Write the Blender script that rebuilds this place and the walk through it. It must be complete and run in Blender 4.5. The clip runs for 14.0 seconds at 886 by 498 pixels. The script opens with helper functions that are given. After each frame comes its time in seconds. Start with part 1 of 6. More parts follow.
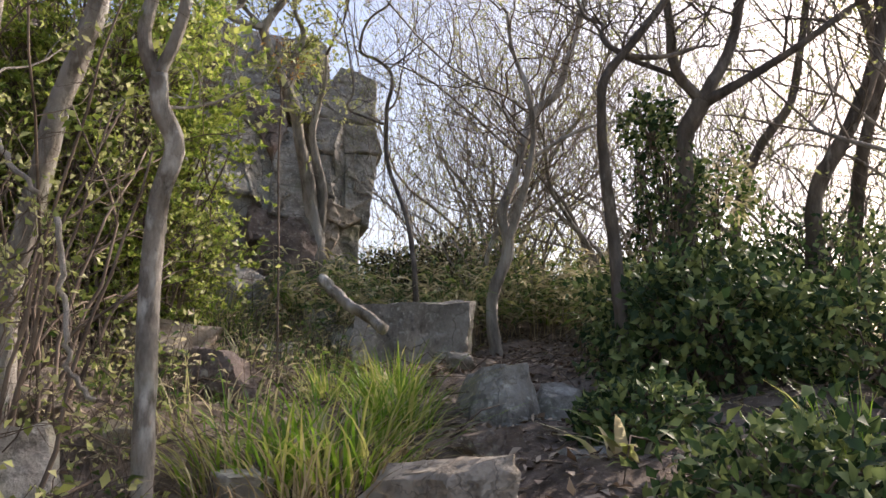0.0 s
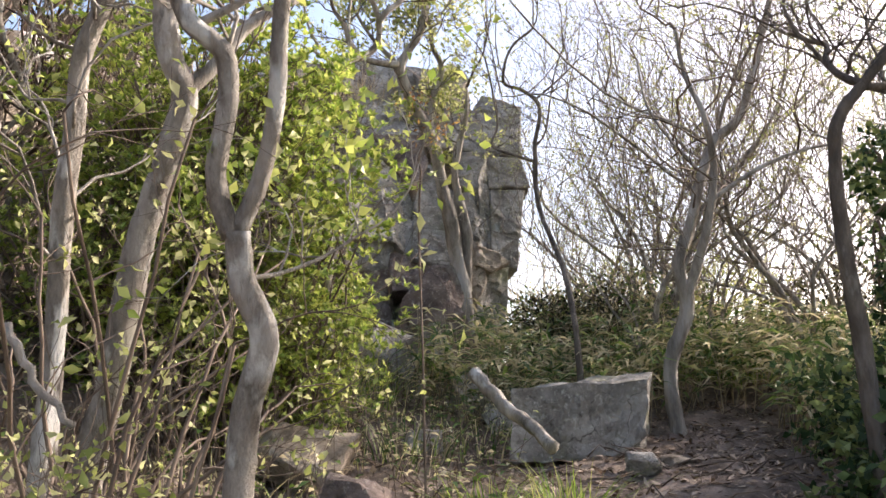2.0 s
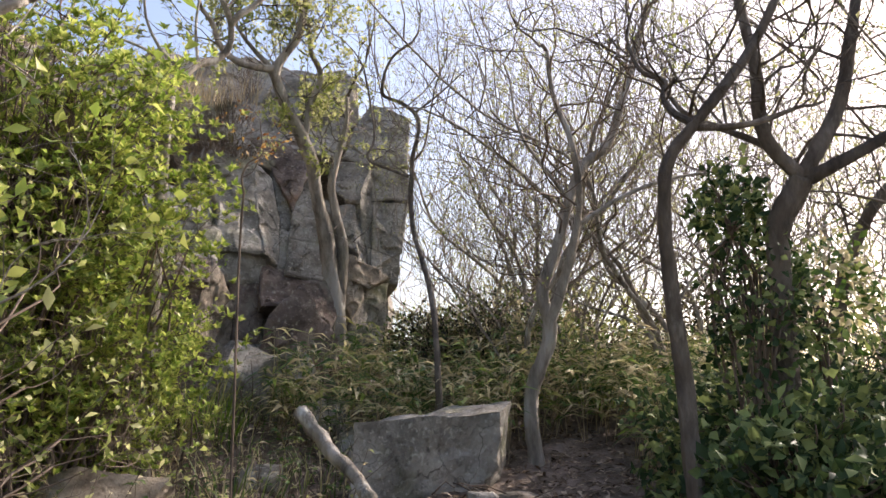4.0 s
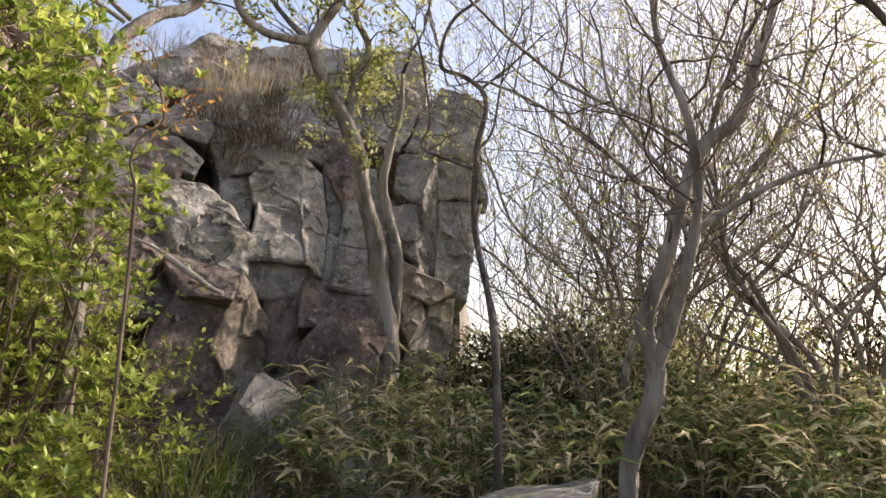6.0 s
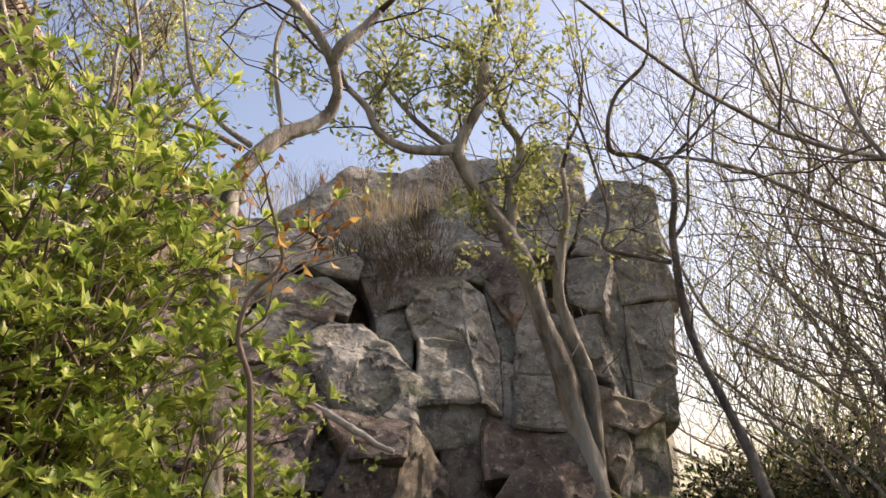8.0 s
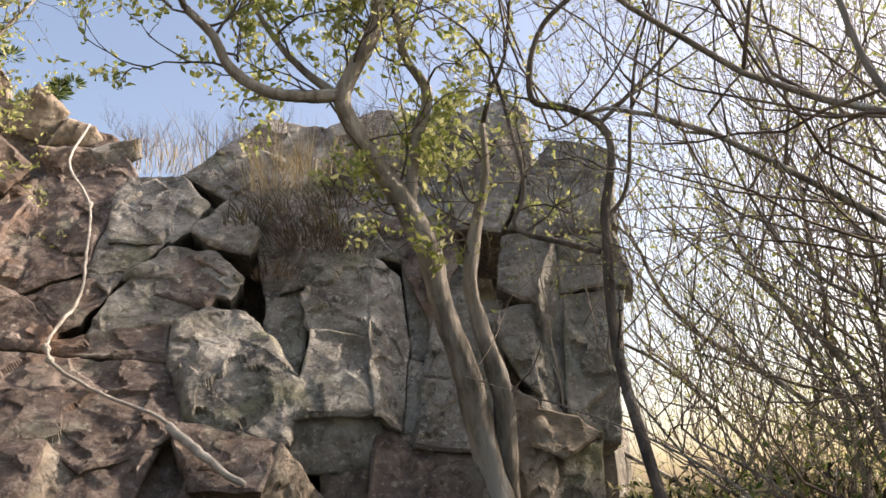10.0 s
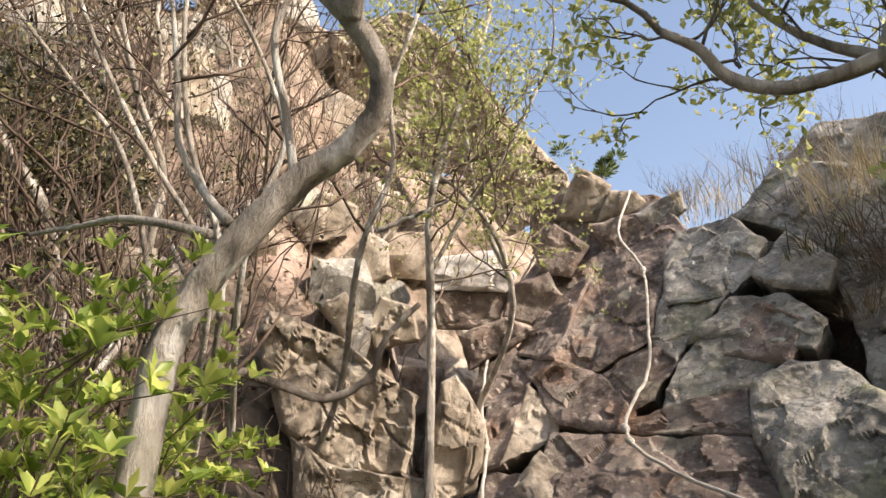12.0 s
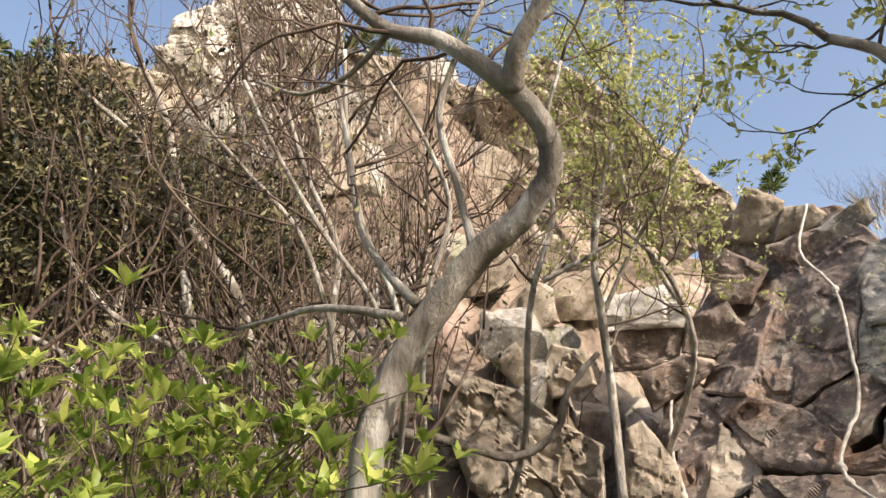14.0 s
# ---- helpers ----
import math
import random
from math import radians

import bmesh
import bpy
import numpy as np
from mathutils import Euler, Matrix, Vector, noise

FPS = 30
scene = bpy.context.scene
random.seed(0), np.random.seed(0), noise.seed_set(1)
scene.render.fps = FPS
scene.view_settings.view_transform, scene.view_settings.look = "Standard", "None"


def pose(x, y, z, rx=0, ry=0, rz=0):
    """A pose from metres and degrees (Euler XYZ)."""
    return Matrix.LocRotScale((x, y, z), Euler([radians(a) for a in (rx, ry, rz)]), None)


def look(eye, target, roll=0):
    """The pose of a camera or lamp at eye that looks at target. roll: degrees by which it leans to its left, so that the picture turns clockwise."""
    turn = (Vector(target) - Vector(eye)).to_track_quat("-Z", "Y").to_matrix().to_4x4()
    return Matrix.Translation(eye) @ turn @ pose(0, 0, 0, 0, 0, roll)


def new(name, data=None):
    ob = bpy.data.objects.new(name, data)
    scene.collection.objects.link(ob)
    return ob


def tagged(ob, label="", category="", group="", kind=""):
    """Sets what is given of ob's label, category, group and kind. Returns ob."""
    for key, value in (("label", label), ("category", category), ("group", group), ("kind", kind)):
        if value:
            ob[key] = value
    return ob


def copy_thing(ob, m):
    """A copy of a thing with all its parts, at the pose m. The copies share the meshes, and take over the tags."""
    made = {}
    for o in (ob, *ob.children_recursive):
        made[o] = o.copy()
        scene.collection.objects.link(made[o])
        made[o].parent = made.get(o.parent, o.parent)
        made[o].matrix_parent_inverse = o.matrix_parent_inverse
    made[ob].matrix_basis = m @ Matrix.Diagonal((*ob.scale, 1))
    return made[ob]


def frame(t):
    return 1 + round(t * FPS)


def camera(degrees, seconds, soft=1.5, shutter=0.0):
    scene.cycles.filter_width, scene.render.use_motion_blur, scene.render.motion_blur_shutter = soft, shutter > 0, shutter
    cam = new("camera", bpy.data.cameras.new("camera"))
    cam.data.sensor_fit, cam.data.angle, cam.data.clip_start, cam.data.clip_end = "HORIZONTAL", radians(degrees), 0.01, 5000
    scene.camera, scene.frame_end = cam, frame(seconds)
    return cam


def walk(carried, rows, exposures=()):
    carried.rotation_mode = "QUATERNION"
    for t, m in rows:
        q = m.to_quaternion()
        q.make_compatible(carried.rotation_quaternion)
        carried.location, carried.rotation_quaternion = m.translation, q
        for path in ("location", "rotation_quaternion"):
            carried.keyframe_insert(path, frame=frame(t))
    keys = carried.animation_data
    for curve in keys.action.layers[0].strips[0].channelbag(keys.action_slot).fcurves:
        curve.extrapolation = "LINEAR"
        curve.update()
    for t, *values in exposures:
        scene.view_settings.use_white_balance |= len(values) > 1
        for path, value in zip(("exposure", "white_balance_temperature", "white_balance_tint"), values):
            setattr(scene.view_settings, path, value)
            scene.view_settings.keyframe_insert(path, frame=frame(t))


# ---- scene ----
cam = camera(61.8, 14.0)
PATH = [
    (0, (0.102, -0.06, 1.471), (0.074, 1.893, 1.9), -1.2),
    (0.5, (0.007, 0.11, 1.54), (-0.14, 2.062, 1.952), -1.1),
    (1, (0.108, 0.34, 1.779), (-0.059, 2.301, 2.133), 0.6),
    (1.5, (0.011, 0.469, 1.936), (-0.23, 2.419, 2.313), 0.2),
    (2, (-0.042, 0.555, 2.006), (-0.449, 2.458, 2.465), -0.7),
    (2.5, (0.01, 0.545, 2.034), (-0.497, 2.413, 2.536), -1.5),
    (3, (0.087, 0.606, 2.054), (-0.193, 2.527, 2.532), -0.9),
    (3.2, (0.141, 0.613, 2.051), (-0.043, 2.548, 2.52), -0.8),
    (5.5, (0.385, 1.81, 2.527), (0.165, 3.743, 2.99), 0.7),
    (6, (0.38, 2.152, 2.571), (-0.069, 4.045, 3.035), 1.2),
    (6.5, (0.373, 2.271, 2.744), (-0.297, 4.094, 3.222), -0.2),
    (7, (0.208, 2.463, 2.787), (-0.632, 4.181, 3.371), -1.4),
    (7.5, (0.084, 2.572, 2.897), (-0.828, 4.225, 3.556), -2.6),
    (8, (-0.062, 2.862, 2.895), (-0.849, 4.54, 3.647), -3.4),
    (8.2, (-0.103, 3.012, 2.94), (-0.771, 4.73, 3.716), -3.5),
    (10.5, (0.087, 4.277, 3.408), (-0.829, 5.956, 3.992), -1.1),
    (11, (-0.072, 4.534, 3.444), (-1.429, 5.873, 4.048), 0.6),
    (11.5, (-0.143, 4.582, 3.513), (-1.776, 5.531, 4.17), 0.3),
    (12, (-0.198, 4.533, 3.597), (-1.935, 5.14, 4.381), 0.6),
    (12.5, (-0.218, 4.509, 3.633), (-1.986, 4.848, 4.505), 0.5),
    (13, (-0.211, 4.496, 3.658), (-1.973, 4.679, 4.587), 0.2),
    (13.5, (-0.196, 4.473, 3.657), (-1.949, 4.583, 4.614), 0.3),
    (14, (-0.2, 4.479, 3.647), (-1.983, 4.668, 4.533), -0.2),
]
EXPOSURES = [(0, 0.93, 6800, 21), (0.5, 1.40, 6800, 21), (1.5, 1.50, 6800, 21), (3, 1.30, 6800, 21), (5.5, 1.06, 7050, 22), (6.5, 1.22, 7300, 22), (8, 0.95, 7450, 23), (10.5, 1.02, 7250, 19), (11.5, 1.10, 7150, 18), (12, 1.00, 7050, 17), (14, 0.87, 7050, 16)]
walk(cam, [(t, look(eye, target, roll)) for t, eye, target, roll in PATH], EXPOSURES)

# ---- sky and sun ----
SUN_DIR = Vector((0.71, 0.565, 0.55)).normalized()
world = bpy.data.worlds.new("sky")
scene.world = world
world.use_nodes = True
sky = world.node_tree.nodes.new("ShaderNodeTexSky")
sky.sky_type, sky.sun_disc = "NISHITA", False
sky.sun_elevation = math.asin(SUN_DIR.z)
sky.sun_rotation = math.atan2(SUN_DIR.x, SUN_DIR.y)
sky.air_density, sky.dust_density, sky.ozone_density, sky.altitude = 1.2, 3.3, 1.2, 100
back = world.node_tree.nodes["Background"]
world.node_tree.links.new(sky.outputs[0], back.inputs[0])
back.inputs[1].default_value = 0.15
sun = new("sun", bpy.data.lights.new("sun", "SUN"))
sun.data.energy, sun.data.angle, sun.data.color = 4.6, radians(0.6), (1.0, 0.94, 0.84)
sun.matrix_world = look(SUN_DIR * 50, (0, 0, 0))


# ---- materials ----
def material(name, colours, scale, rough=0.85, bump=0.3, bump_scale=None, stretch=(1, 1, 1), fine=None, through_light=0.0, island=0.0, spec=0.3, coords="Object", cracks=0.0, stains=()):
    """A surface of several colours mixed by noise at two scales, with relief, and for leaves some light let through."""
    m = bpy.data.materials.new(name)
    m.use_nodes = True
    nt = m.node_tree
    n, l = nt.nodes, nt.links
    bsdf = n["Principled BSDF"]
    tc = n.new("ShaderNodeTexCoord")
    mp = n.new("ShaderNodeMapping")
    mp.inputs["Scale"].default_value = stretch
    l.new(tc.outputs[coords], mp.inputs[0])
    big = n.new("ShaderNodeTexNoise")
    big.inputs["Scale"].default_value, big.inputs["Detail"].default_value, big.inputs["Roughness"].default_value = scale, 8, 0.65
    l.new(mp.outputs[0], big.inputs["Vector"])
    ramp = n.new("ShaderNodeValToRGB")
    els = ramp.color_ramp.elements
    for i in range(len(colours)):
        pos = 0.32 + 0.36 * i / max(1, len(colours) - 1)
        e = els[i] if i < 2 else els.new(pos)
        e.position, e.color = pos, (*colours[i], 1)
    els[0].position = 0.32
    fac = big.outputs[0]
    if island:
        geo = n.new("ShaderNodeNewGeometry")
        info = n.new("ShaderNodeObjectInfo")
        mixr = n.new("ShaderNodeMath")
        mixr.operation = "MULTIPLY_ADD"
        sub = n.new("ShaderNodeMath")
        sub.operation = "SUBTRACT"
        l.new(geo.outputs["Random Per Island"], sub.inputs[0])
        sub.inputs[1].default_value = 0.5
        l.new(sub.outputs[0], mixr.inputs[0])
        mixr.inputs[1].default_value = island
        l.new(big.outputs[0], mixr.inputs[2])
        fac = mixr.outputs[0]
    l.new(fac, ramp.inputs[0])
    out_colour = ramp.outputs[0]
    if fine:
        small = n.new("ShaderNodeTexNoise")
        small.inputs["Scale"].default_value, small.inputs["Detail"].default_value = fine[0], 6
        l.new(mp.outputs[0], small.inputs["Vector"])
        r2 = n.new("ShaderNodeValToRGB")
        r2.color_ramp.elements[0].position, r2.color_ramp.elements[1].position = fine[1], fine[1] + 0.1
        l.new(small.outputs[0], r2.inputs[0])
        mx = n.new("ShaderNodeMix")
        mx.data_type = "RGBA"
        l.new(r2.outputs[0], mx.inputs["Factor"])
        l.new(ramp.outputs[0], mx.inputs["A"])
        mx.inputs["B"].default_value = (*fine[2], 1)
        out_colour = mx.outputs["Result"]
    for k, (size, edge, tint, most) in enumerate(stains):
        shift = n.new("ShaderNodeVectorMath")
        shift.operation = "ADD"
        shift.inputs[1].default_value = (7.3 * k + 3, 2.1 * k, 5.7 * k)
        l.new(mp.outputs[0], shift.inputs[0])
        patch = n.new("ShaderNodeTexNoise")
        patch.inputs["Scale"].default_value, patch.inputs["Detail"].default_value, patch.inputs["Roughness"].default_value = size, 7, 0.62
        l.new(shift.outputs[0], patch.inputs["Vector"])
        span = n.new("ShaderNodeMapRange")
        span.inputs["From Min"].default_value, span.inputs["From Max"].default_value, span.inputs["To Max"].default_value = edge, edge + 0.12, most
        l.new(patch.outputs[0], span.inputs["Value"])
        lay = n.new("ShaderNodeMix")
        lay.data_type = "RGBA"
        l.new(span.outputs[0], lay.inputs["Factor"])
        l.new(out_colour, lay.inputs["A"])
        lay.inputs["B"].default_value = (*tint, 1)
        out_colour = lay.outputs["Result"]
    if cracks:
        bend = n.new("ShaderNodeTexNoise")
        bend.inputs["Scale"].default_value, bend.inputs["Detail"].default_value = 5.0, 5
        l.new(mp.outputs[0], bend.inputs["Vector"])
        bent = n.new("ShaderNodeVectorMath")
        bent.operation = "MULTIPLY_ADD"
        l.new(bend.outputs["Color"], bent.inputs[0])
        bent.inputs[1].default_value = (0.35, 0.35, 0.35)
        l.new(mp.outputs[0], bent.inputs[2])
        split = n.new("ShaderNodeTexVoronoi")
        split.feature = "DISTANCE_TO_EDGE"
        split.inputs["Scale"].default_value = cracks * 2.2
        l.new(bent.outputs[0], split.inputs["Vector"])
        thin = n.new("ShaderNodeMapRange")
        thin.inputs["From Min"].default_value, thin.inputs["From Max"].default_value = 0.0, 0.022
        thin.inputs["To Min"].default_value, thin.inputs["To Max"].default_value = 0.75, 0.0
        l.new(split.outputs["Distance"], thin.inputs["Value"])
        some = n.new("ShaderNodeMath")
        some.operation = "MULTIPLY"
        gate = n.new("ShaderNodeMapRange")
        gate.inputs["From Min"].default_value, gate.inputs["From Max"].default_value = 0.45, 0.6
        l.new(big.outputs[0], gate.inputs["Value"])
        l.new(thin.outputs[0], some.inputs[0])
        l.new(gate.outputs[0], some.inputs[1])
        soil = n.new("ShaderNodeMix")
        soil.data_type = "RGBA"
        l.new(some.outputs[0], soil.inputs["Factor"])
        l.new(out_colour, soil.inputs["A"])
        soil.inputs["B"].default_value = (0.03, 0.024, 0.018, 1)
        out_colour = soil.outputs["Result"]
    l.new(out_colour, bsdf.inputs["Base Color"])
    bsdf.inputs["Roughness"].default_value = rough
    bsdf.inputs["Specular IOR Level"].default_value = spec
    if bump:
        b = n.new("ShaderNodeBump")
        b.inputs["Strength"].default_value, b.inputs["Distance"].default_value = bump, 0.03
        hn = n.new("ShaderNodeTexNoise")
        hn.inputs["Scale"].default_value, hn.inputs["Detail"].default_value, hn.inputs["Roughness"].default_value = bump_scale or scale * 4, 9, 0.7
        l.new(mp.outputs[0], hn.inputs["Vector"])
        height = hn.outputs[0]
        if cracks:
            wob = n.new("ShaderNodeVectorMath")
            wob.operation = "MULTIPLY_ADD"
            l.new(hn.outputs["Color"], wob.inputs[0])
            wob.inputs[1].default_value = (0.8, 0.8, 0.8)
            l.new(mp.outputs[0], wob.inputs[2])
            vo = n.new("ShaderNodeTexVoronoi")
            vo.feature = "DISTANCE_TO_EDGE"
            vo.inputs["Scale"].default_value = cracks
            l.new(wob.outputs[0], vo.inputs["Vector"])
            lim = n.new("ShaderNodeMath")
            lim.operation = "MINIMUM"
            l.new(vo.outputs["Distance"], lim.inputs[0])
            lim.inputs[1].default_value = 0.025
            add = n.new("ShaderNodeMath")
            add.operation = "MULTIPLY_ADD"
            l.new(lim.outputs[0], add.inputs[0])
            add.inputs[1].default_value = 5.0
            l.new(hn.outputs[0], add.inputs[2])
            height = add.outputs[0]
        l.new(height, b.inputs["Height"])
        l.new(b.outputs[0], bsdf.inputs["Normal"])
    if through_light:
        tr = n.new("ShaderNodeBsdfTranslucent")
        l.new(out_colour, tr.inputs[0])
        ms = n.new("ShaderNodeMixShader")
        ms.inputs[0].default_value = through_light
        l.new(bsdf.outputs[0], ms.inputs[1])
        l.new(tr.outputs[0], ms.inputs[2])
        l.new(ms.outputs[0], n["Material Output"].inputs[0])
    return m


ROCK = material("rock_grey_brown", [(0.12, 0.11, 0.095), (0.285, 0.268, 0.235), (0.46, 0.438, 0.395)], 3.4, 0.9, 1.0, 14, fine=(22, 0.6, (0.48, 0.47, 0.41)), cracks=1.5, stains=((1.6, 0.54, (0.25, 0.26, 0.155), 0.7), (2.6, 0.58, (0.42, 0.43, 0.40), 0.75), (5.0, 0.62, (0.07, 0.06, 0.05), 0.7), (30, 0.56, (0.56, 0.55, 0.50), 0.6), (15, 0.585, (0.055, 0.048, 0.04), 0.7)))
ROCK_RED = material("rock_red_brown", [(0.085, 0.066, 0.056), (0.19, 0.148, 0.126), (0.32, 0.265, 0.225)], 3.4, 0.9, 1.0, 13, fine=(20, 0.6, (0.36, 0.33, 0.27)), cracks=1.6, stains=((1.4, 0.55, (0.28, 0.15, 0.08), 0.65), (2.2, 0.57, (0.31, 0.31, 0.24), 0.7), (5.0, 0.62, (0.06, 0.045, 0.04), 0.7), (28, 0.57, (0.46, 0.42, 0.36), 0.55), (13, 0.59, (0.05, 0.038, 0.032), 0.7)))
ROCK_PALE = material("rock_pale_ochre", [(0.15, 0.118, 0.085), (0.33, 0.28, 0.22), (0.47, 0.425, 0.355)], 3.4, 0.9, 1.0, 12, fine=(11, 0.6, (0.16, 0.13, 0.10)), cracks=3.0)
ROCK_WHITE = material("rock_whitish", [(0.36, 0.33, 0.30), (0.58, 0.555, 0.52), (0.72, 0.70, 0.67)], 2.0, 0.9, 1.0, 6, fine=(6, 0.6, (0.26, 0.22, 0.17)), cracks=2.0)
SLOPE = material("hillside_rubble", [(0.06, 0.045, 0.033), (0.18, 0.138, 0.105), (0.35, 0.285, 0.23)], 1.7, 0.95, 1.0, 7, fine=(5, 0.58, (0.07, 0.062, 0.035)), cracks=1.6, stains=((0.9, 0.55, (0.42, 0.30, 0.25), 0.6), (2.0, 0.58, (0.05, 0.042, 0.03), 0.8)))
LITTER = material("leaf_litter_soil", [(0.075, 0.055, 0.042), (0.19, 0.148, 0.118), (0.34, 0.275, 0.228)], 6, 0.95, 1.0, 40, fine=(45, 0.6, (0.36, 0.28, 0.21)))
BARK = material("pale_grey_bark", [(0.10, 0.085, 0.07), (0.30, 0.27, 0.23), (0.48, 0.445, 0.395)], 9, 0.9, 1.0, 30, stretch=(1, 1, 0.4), fine=(14, 0.56, (0.60, 0.59, 0.54)), stains=((18, 0.57, (0.08, 0.065, 0.05), 0.8), (6, 0.58, (0.28, 0.29, 0.20), 0.6)))
BARK_DARK = material("dark_grey_bark", [(0.05, 0.042, 0.036), (0.13, 0.11, 0.09), (0.24, 0.21, 0.18)], 8, 0.9, 1.0, 30, stretch=(1, 1, 0.3), stains=((14, 0.58, (0.33, 0.31, 0.27), 0.7),))
BARK_ROUGH = material("rough_streaked_bark", [(0.10, 0.088, 0.072), (0.29, 0.262, 0.225), (0.50, 0.465, 0.415)], 9, 0.95, 1.0, 24, stretch=(1, 1, 0.22), fine=(9, 0.58, (0.42, 0.40, 0.36)))
TWIG = material("brown_twig", [(0.06, 0.045, 0.033), (0.14, 0.105, 0.08), (0.24, 0.19, 0.145)], 5, 0.9, 0.0)
TWIG_PALE = material("pale_tan_twig", [(0.10, 0.082, 0.066), (0.20, 0.165, 0.137), (0.32, 0.275, 0.232)], 3, 0.9, 0.0)
TWIG_RED = material("dark_brown_twig", [(0.025, 0.018, 0.014), (0.075, 0.052, 0.04), (0.17, 0.125, 0.095)], 3, 0.9, 0.0)
LEAF = material("bright_spring_leaf", [(0.16, 0.24, 0.04), (0.34, 0.44, 0.085), (0.54, 0.58, 0.16)], 6, 0.4, 0, through_light=0.5, island=0.6, spec=0.5)
LEAF_PALE = material("pale_young_leaf", [(0.22, 0.27, 0.07), (0.40, 0.43, 0.14), (0.55, 0.55, 0.27)], 6, 0.5, 0, through_light=0.5, island=0.5)
LEAF_DARK = material("dark_ivy_leaf", [(0.026, 0.055, 0.02), (0.085, 0.135, 0.045), (0.20, 0.25, 0.09)], 5, 0.55, 0, through_light=0.3, island=0.9, spec=0.25)
SASA = material("bamboo_grass_leaf", [(0.06, 0.12, 0.024), (0.20, 0.29, 0.065), (0.42, 0.43, 0.16), (0.64, 0.56, 0.35)], 3, 0.38, 0, through_light=0.4, island=0.75, spec=0.5)
GRASS = material("fresh_grass_blade", [(0.13, 0.25, 0.025), (0.29, 0.42, 0.05), (0.52, 0.50, 0.17)], 4, 0.45, 0, through_light=0.45, island=0.7)
STRAW = material("dry_straw", [(0.26, 0.20, 0.11), (0.44, 0.36, 0.22), (0.56, 0.48, 0.32)], 4, 0.8, 0, through_light=0.2, island=0.6)
DRY_LEAF = material("dry_brown_leaf", [(0.10, 0.068, 0.046), (0.25, 0.18, 0.13), (0.45, 0.36, 0.27)], 5, 0.8, 0, through_light=0.1, island=0.9)
ROPE = material("grubby_white_rope", [(0.36, 0.33, 0.28), (0.50, 0.47, 0.41), (0.60, 0.57, 0.51)], 20, 0.85, 0.6, 140)
OLIVE = material("dull_olive_leaf", [(0.012, 0.014, 0.006), (0.04, 0.042, 0.017), (0.15, 0.135, 0.06)], 4, 0.5, 0, through_light=0.25, island=0.9, spec=0.4)
FAR = material("distant_woodland", [(0.06, 0.08, 0.04), (0.12, 0.14, 0.08), (0.20, 0.20, 0.13)], 0.05, 0.95, 0)

rng = np.random.default_rng(7)


# ---- builders ----
def mesh_object(name, verts, faces, mat, parent=None, smooth=True, sharp=None):
    me = bpy.data.meshes.new(name)
    me.from_pydata([tuple(v) for v in verts], [], faces)
    me.materials.append(mat)
    if smooth:
        me.shade_smooth()
        if sharp:
            me.set_sharp_from_angle(angle=radians(sharp))
    ob = new(name, me)
    if parent:
        ob.parent = parent
        ob.matrix_parent_inverse = parent.matrix_world.inverted()
    return ob


def thing(name, place, label, category, group="", kind=""):
    e = tagged(new(name), label, category, group, kind)
    e.location = place
    e.empty_display_size = 0.1
    e.matrix_world = Matrix.Translation(place)
    return e


def fbm(p, octaves=4):
    return noise.fractal(Vector(p), 0.9, 2.1, octaves)


def xy(p):
    return p[0], p[1]


def bank(y):
    """Where the hillside begins to rise beside the trail."""
    return float(np.interp(y, [-8, 0, 3, 5, 6, 7, 9], [-2.2, -1.7, -1.5, -1.5, -2.5, -4.8, -6.4]))


def ground_z(x, y):
    """Height of the trail and the slopes round it."""
    z = float(np.interp(y, [-30, -6, -0.6, 0.0, 0.6, 1.8, 3.0, 4.2, 5.2, 6.6, 8.0, 9.5, 12, 20, 60],
                        [-14, -2.6, -0.25, 0.02, 0.48, 1.06, 1.40, 1.68, 1.76, 2.08, 2.45, 2.6, 1.5, -4, -16]))
    edge = bank(y)
    d = edge - x
    if d > 0:
        z += min(d, 2.6) * 0.68 + max(0.0, min(d, 8.0) - 2.6) * 1.42 + max(0.0, d - 8) * 0.25
    elif x < -0.7:
        z += 0.14 * (-0.7 - x)
    if x > 1.9:
        z -= 0.35 * (x - 1.9) + 0.02 * min(x - 1.9, 20) ** 2
    bumps = 0.10 * fbm((x * 0.9, y * 0.9, 3)) + 0.035 * fbm((x * 4, y * 4, 9))
    if d > 0:
        bumps += min(1, d / 2) * (0.55 * fbm((x * 0.6, y * 0.6, 5)) + 0.25 * abs(fbm((x * 1.7, y * 1.7, 8))))
    return max(z + bumps, -17)


def grid(name, xs, ys, mat, height):
    verts = [(x, y, height(x, y)) for y in ys for x in xs]
    w = len(xs)
    faces = [(j * w + i, j * w + i + 1, (j + 1) * w + i + 1, (j + 1) * w + i) for j in range(len(ys) - 1) for i in range(w - 1)]
    return mesh_object(name, verts, faces, mat)


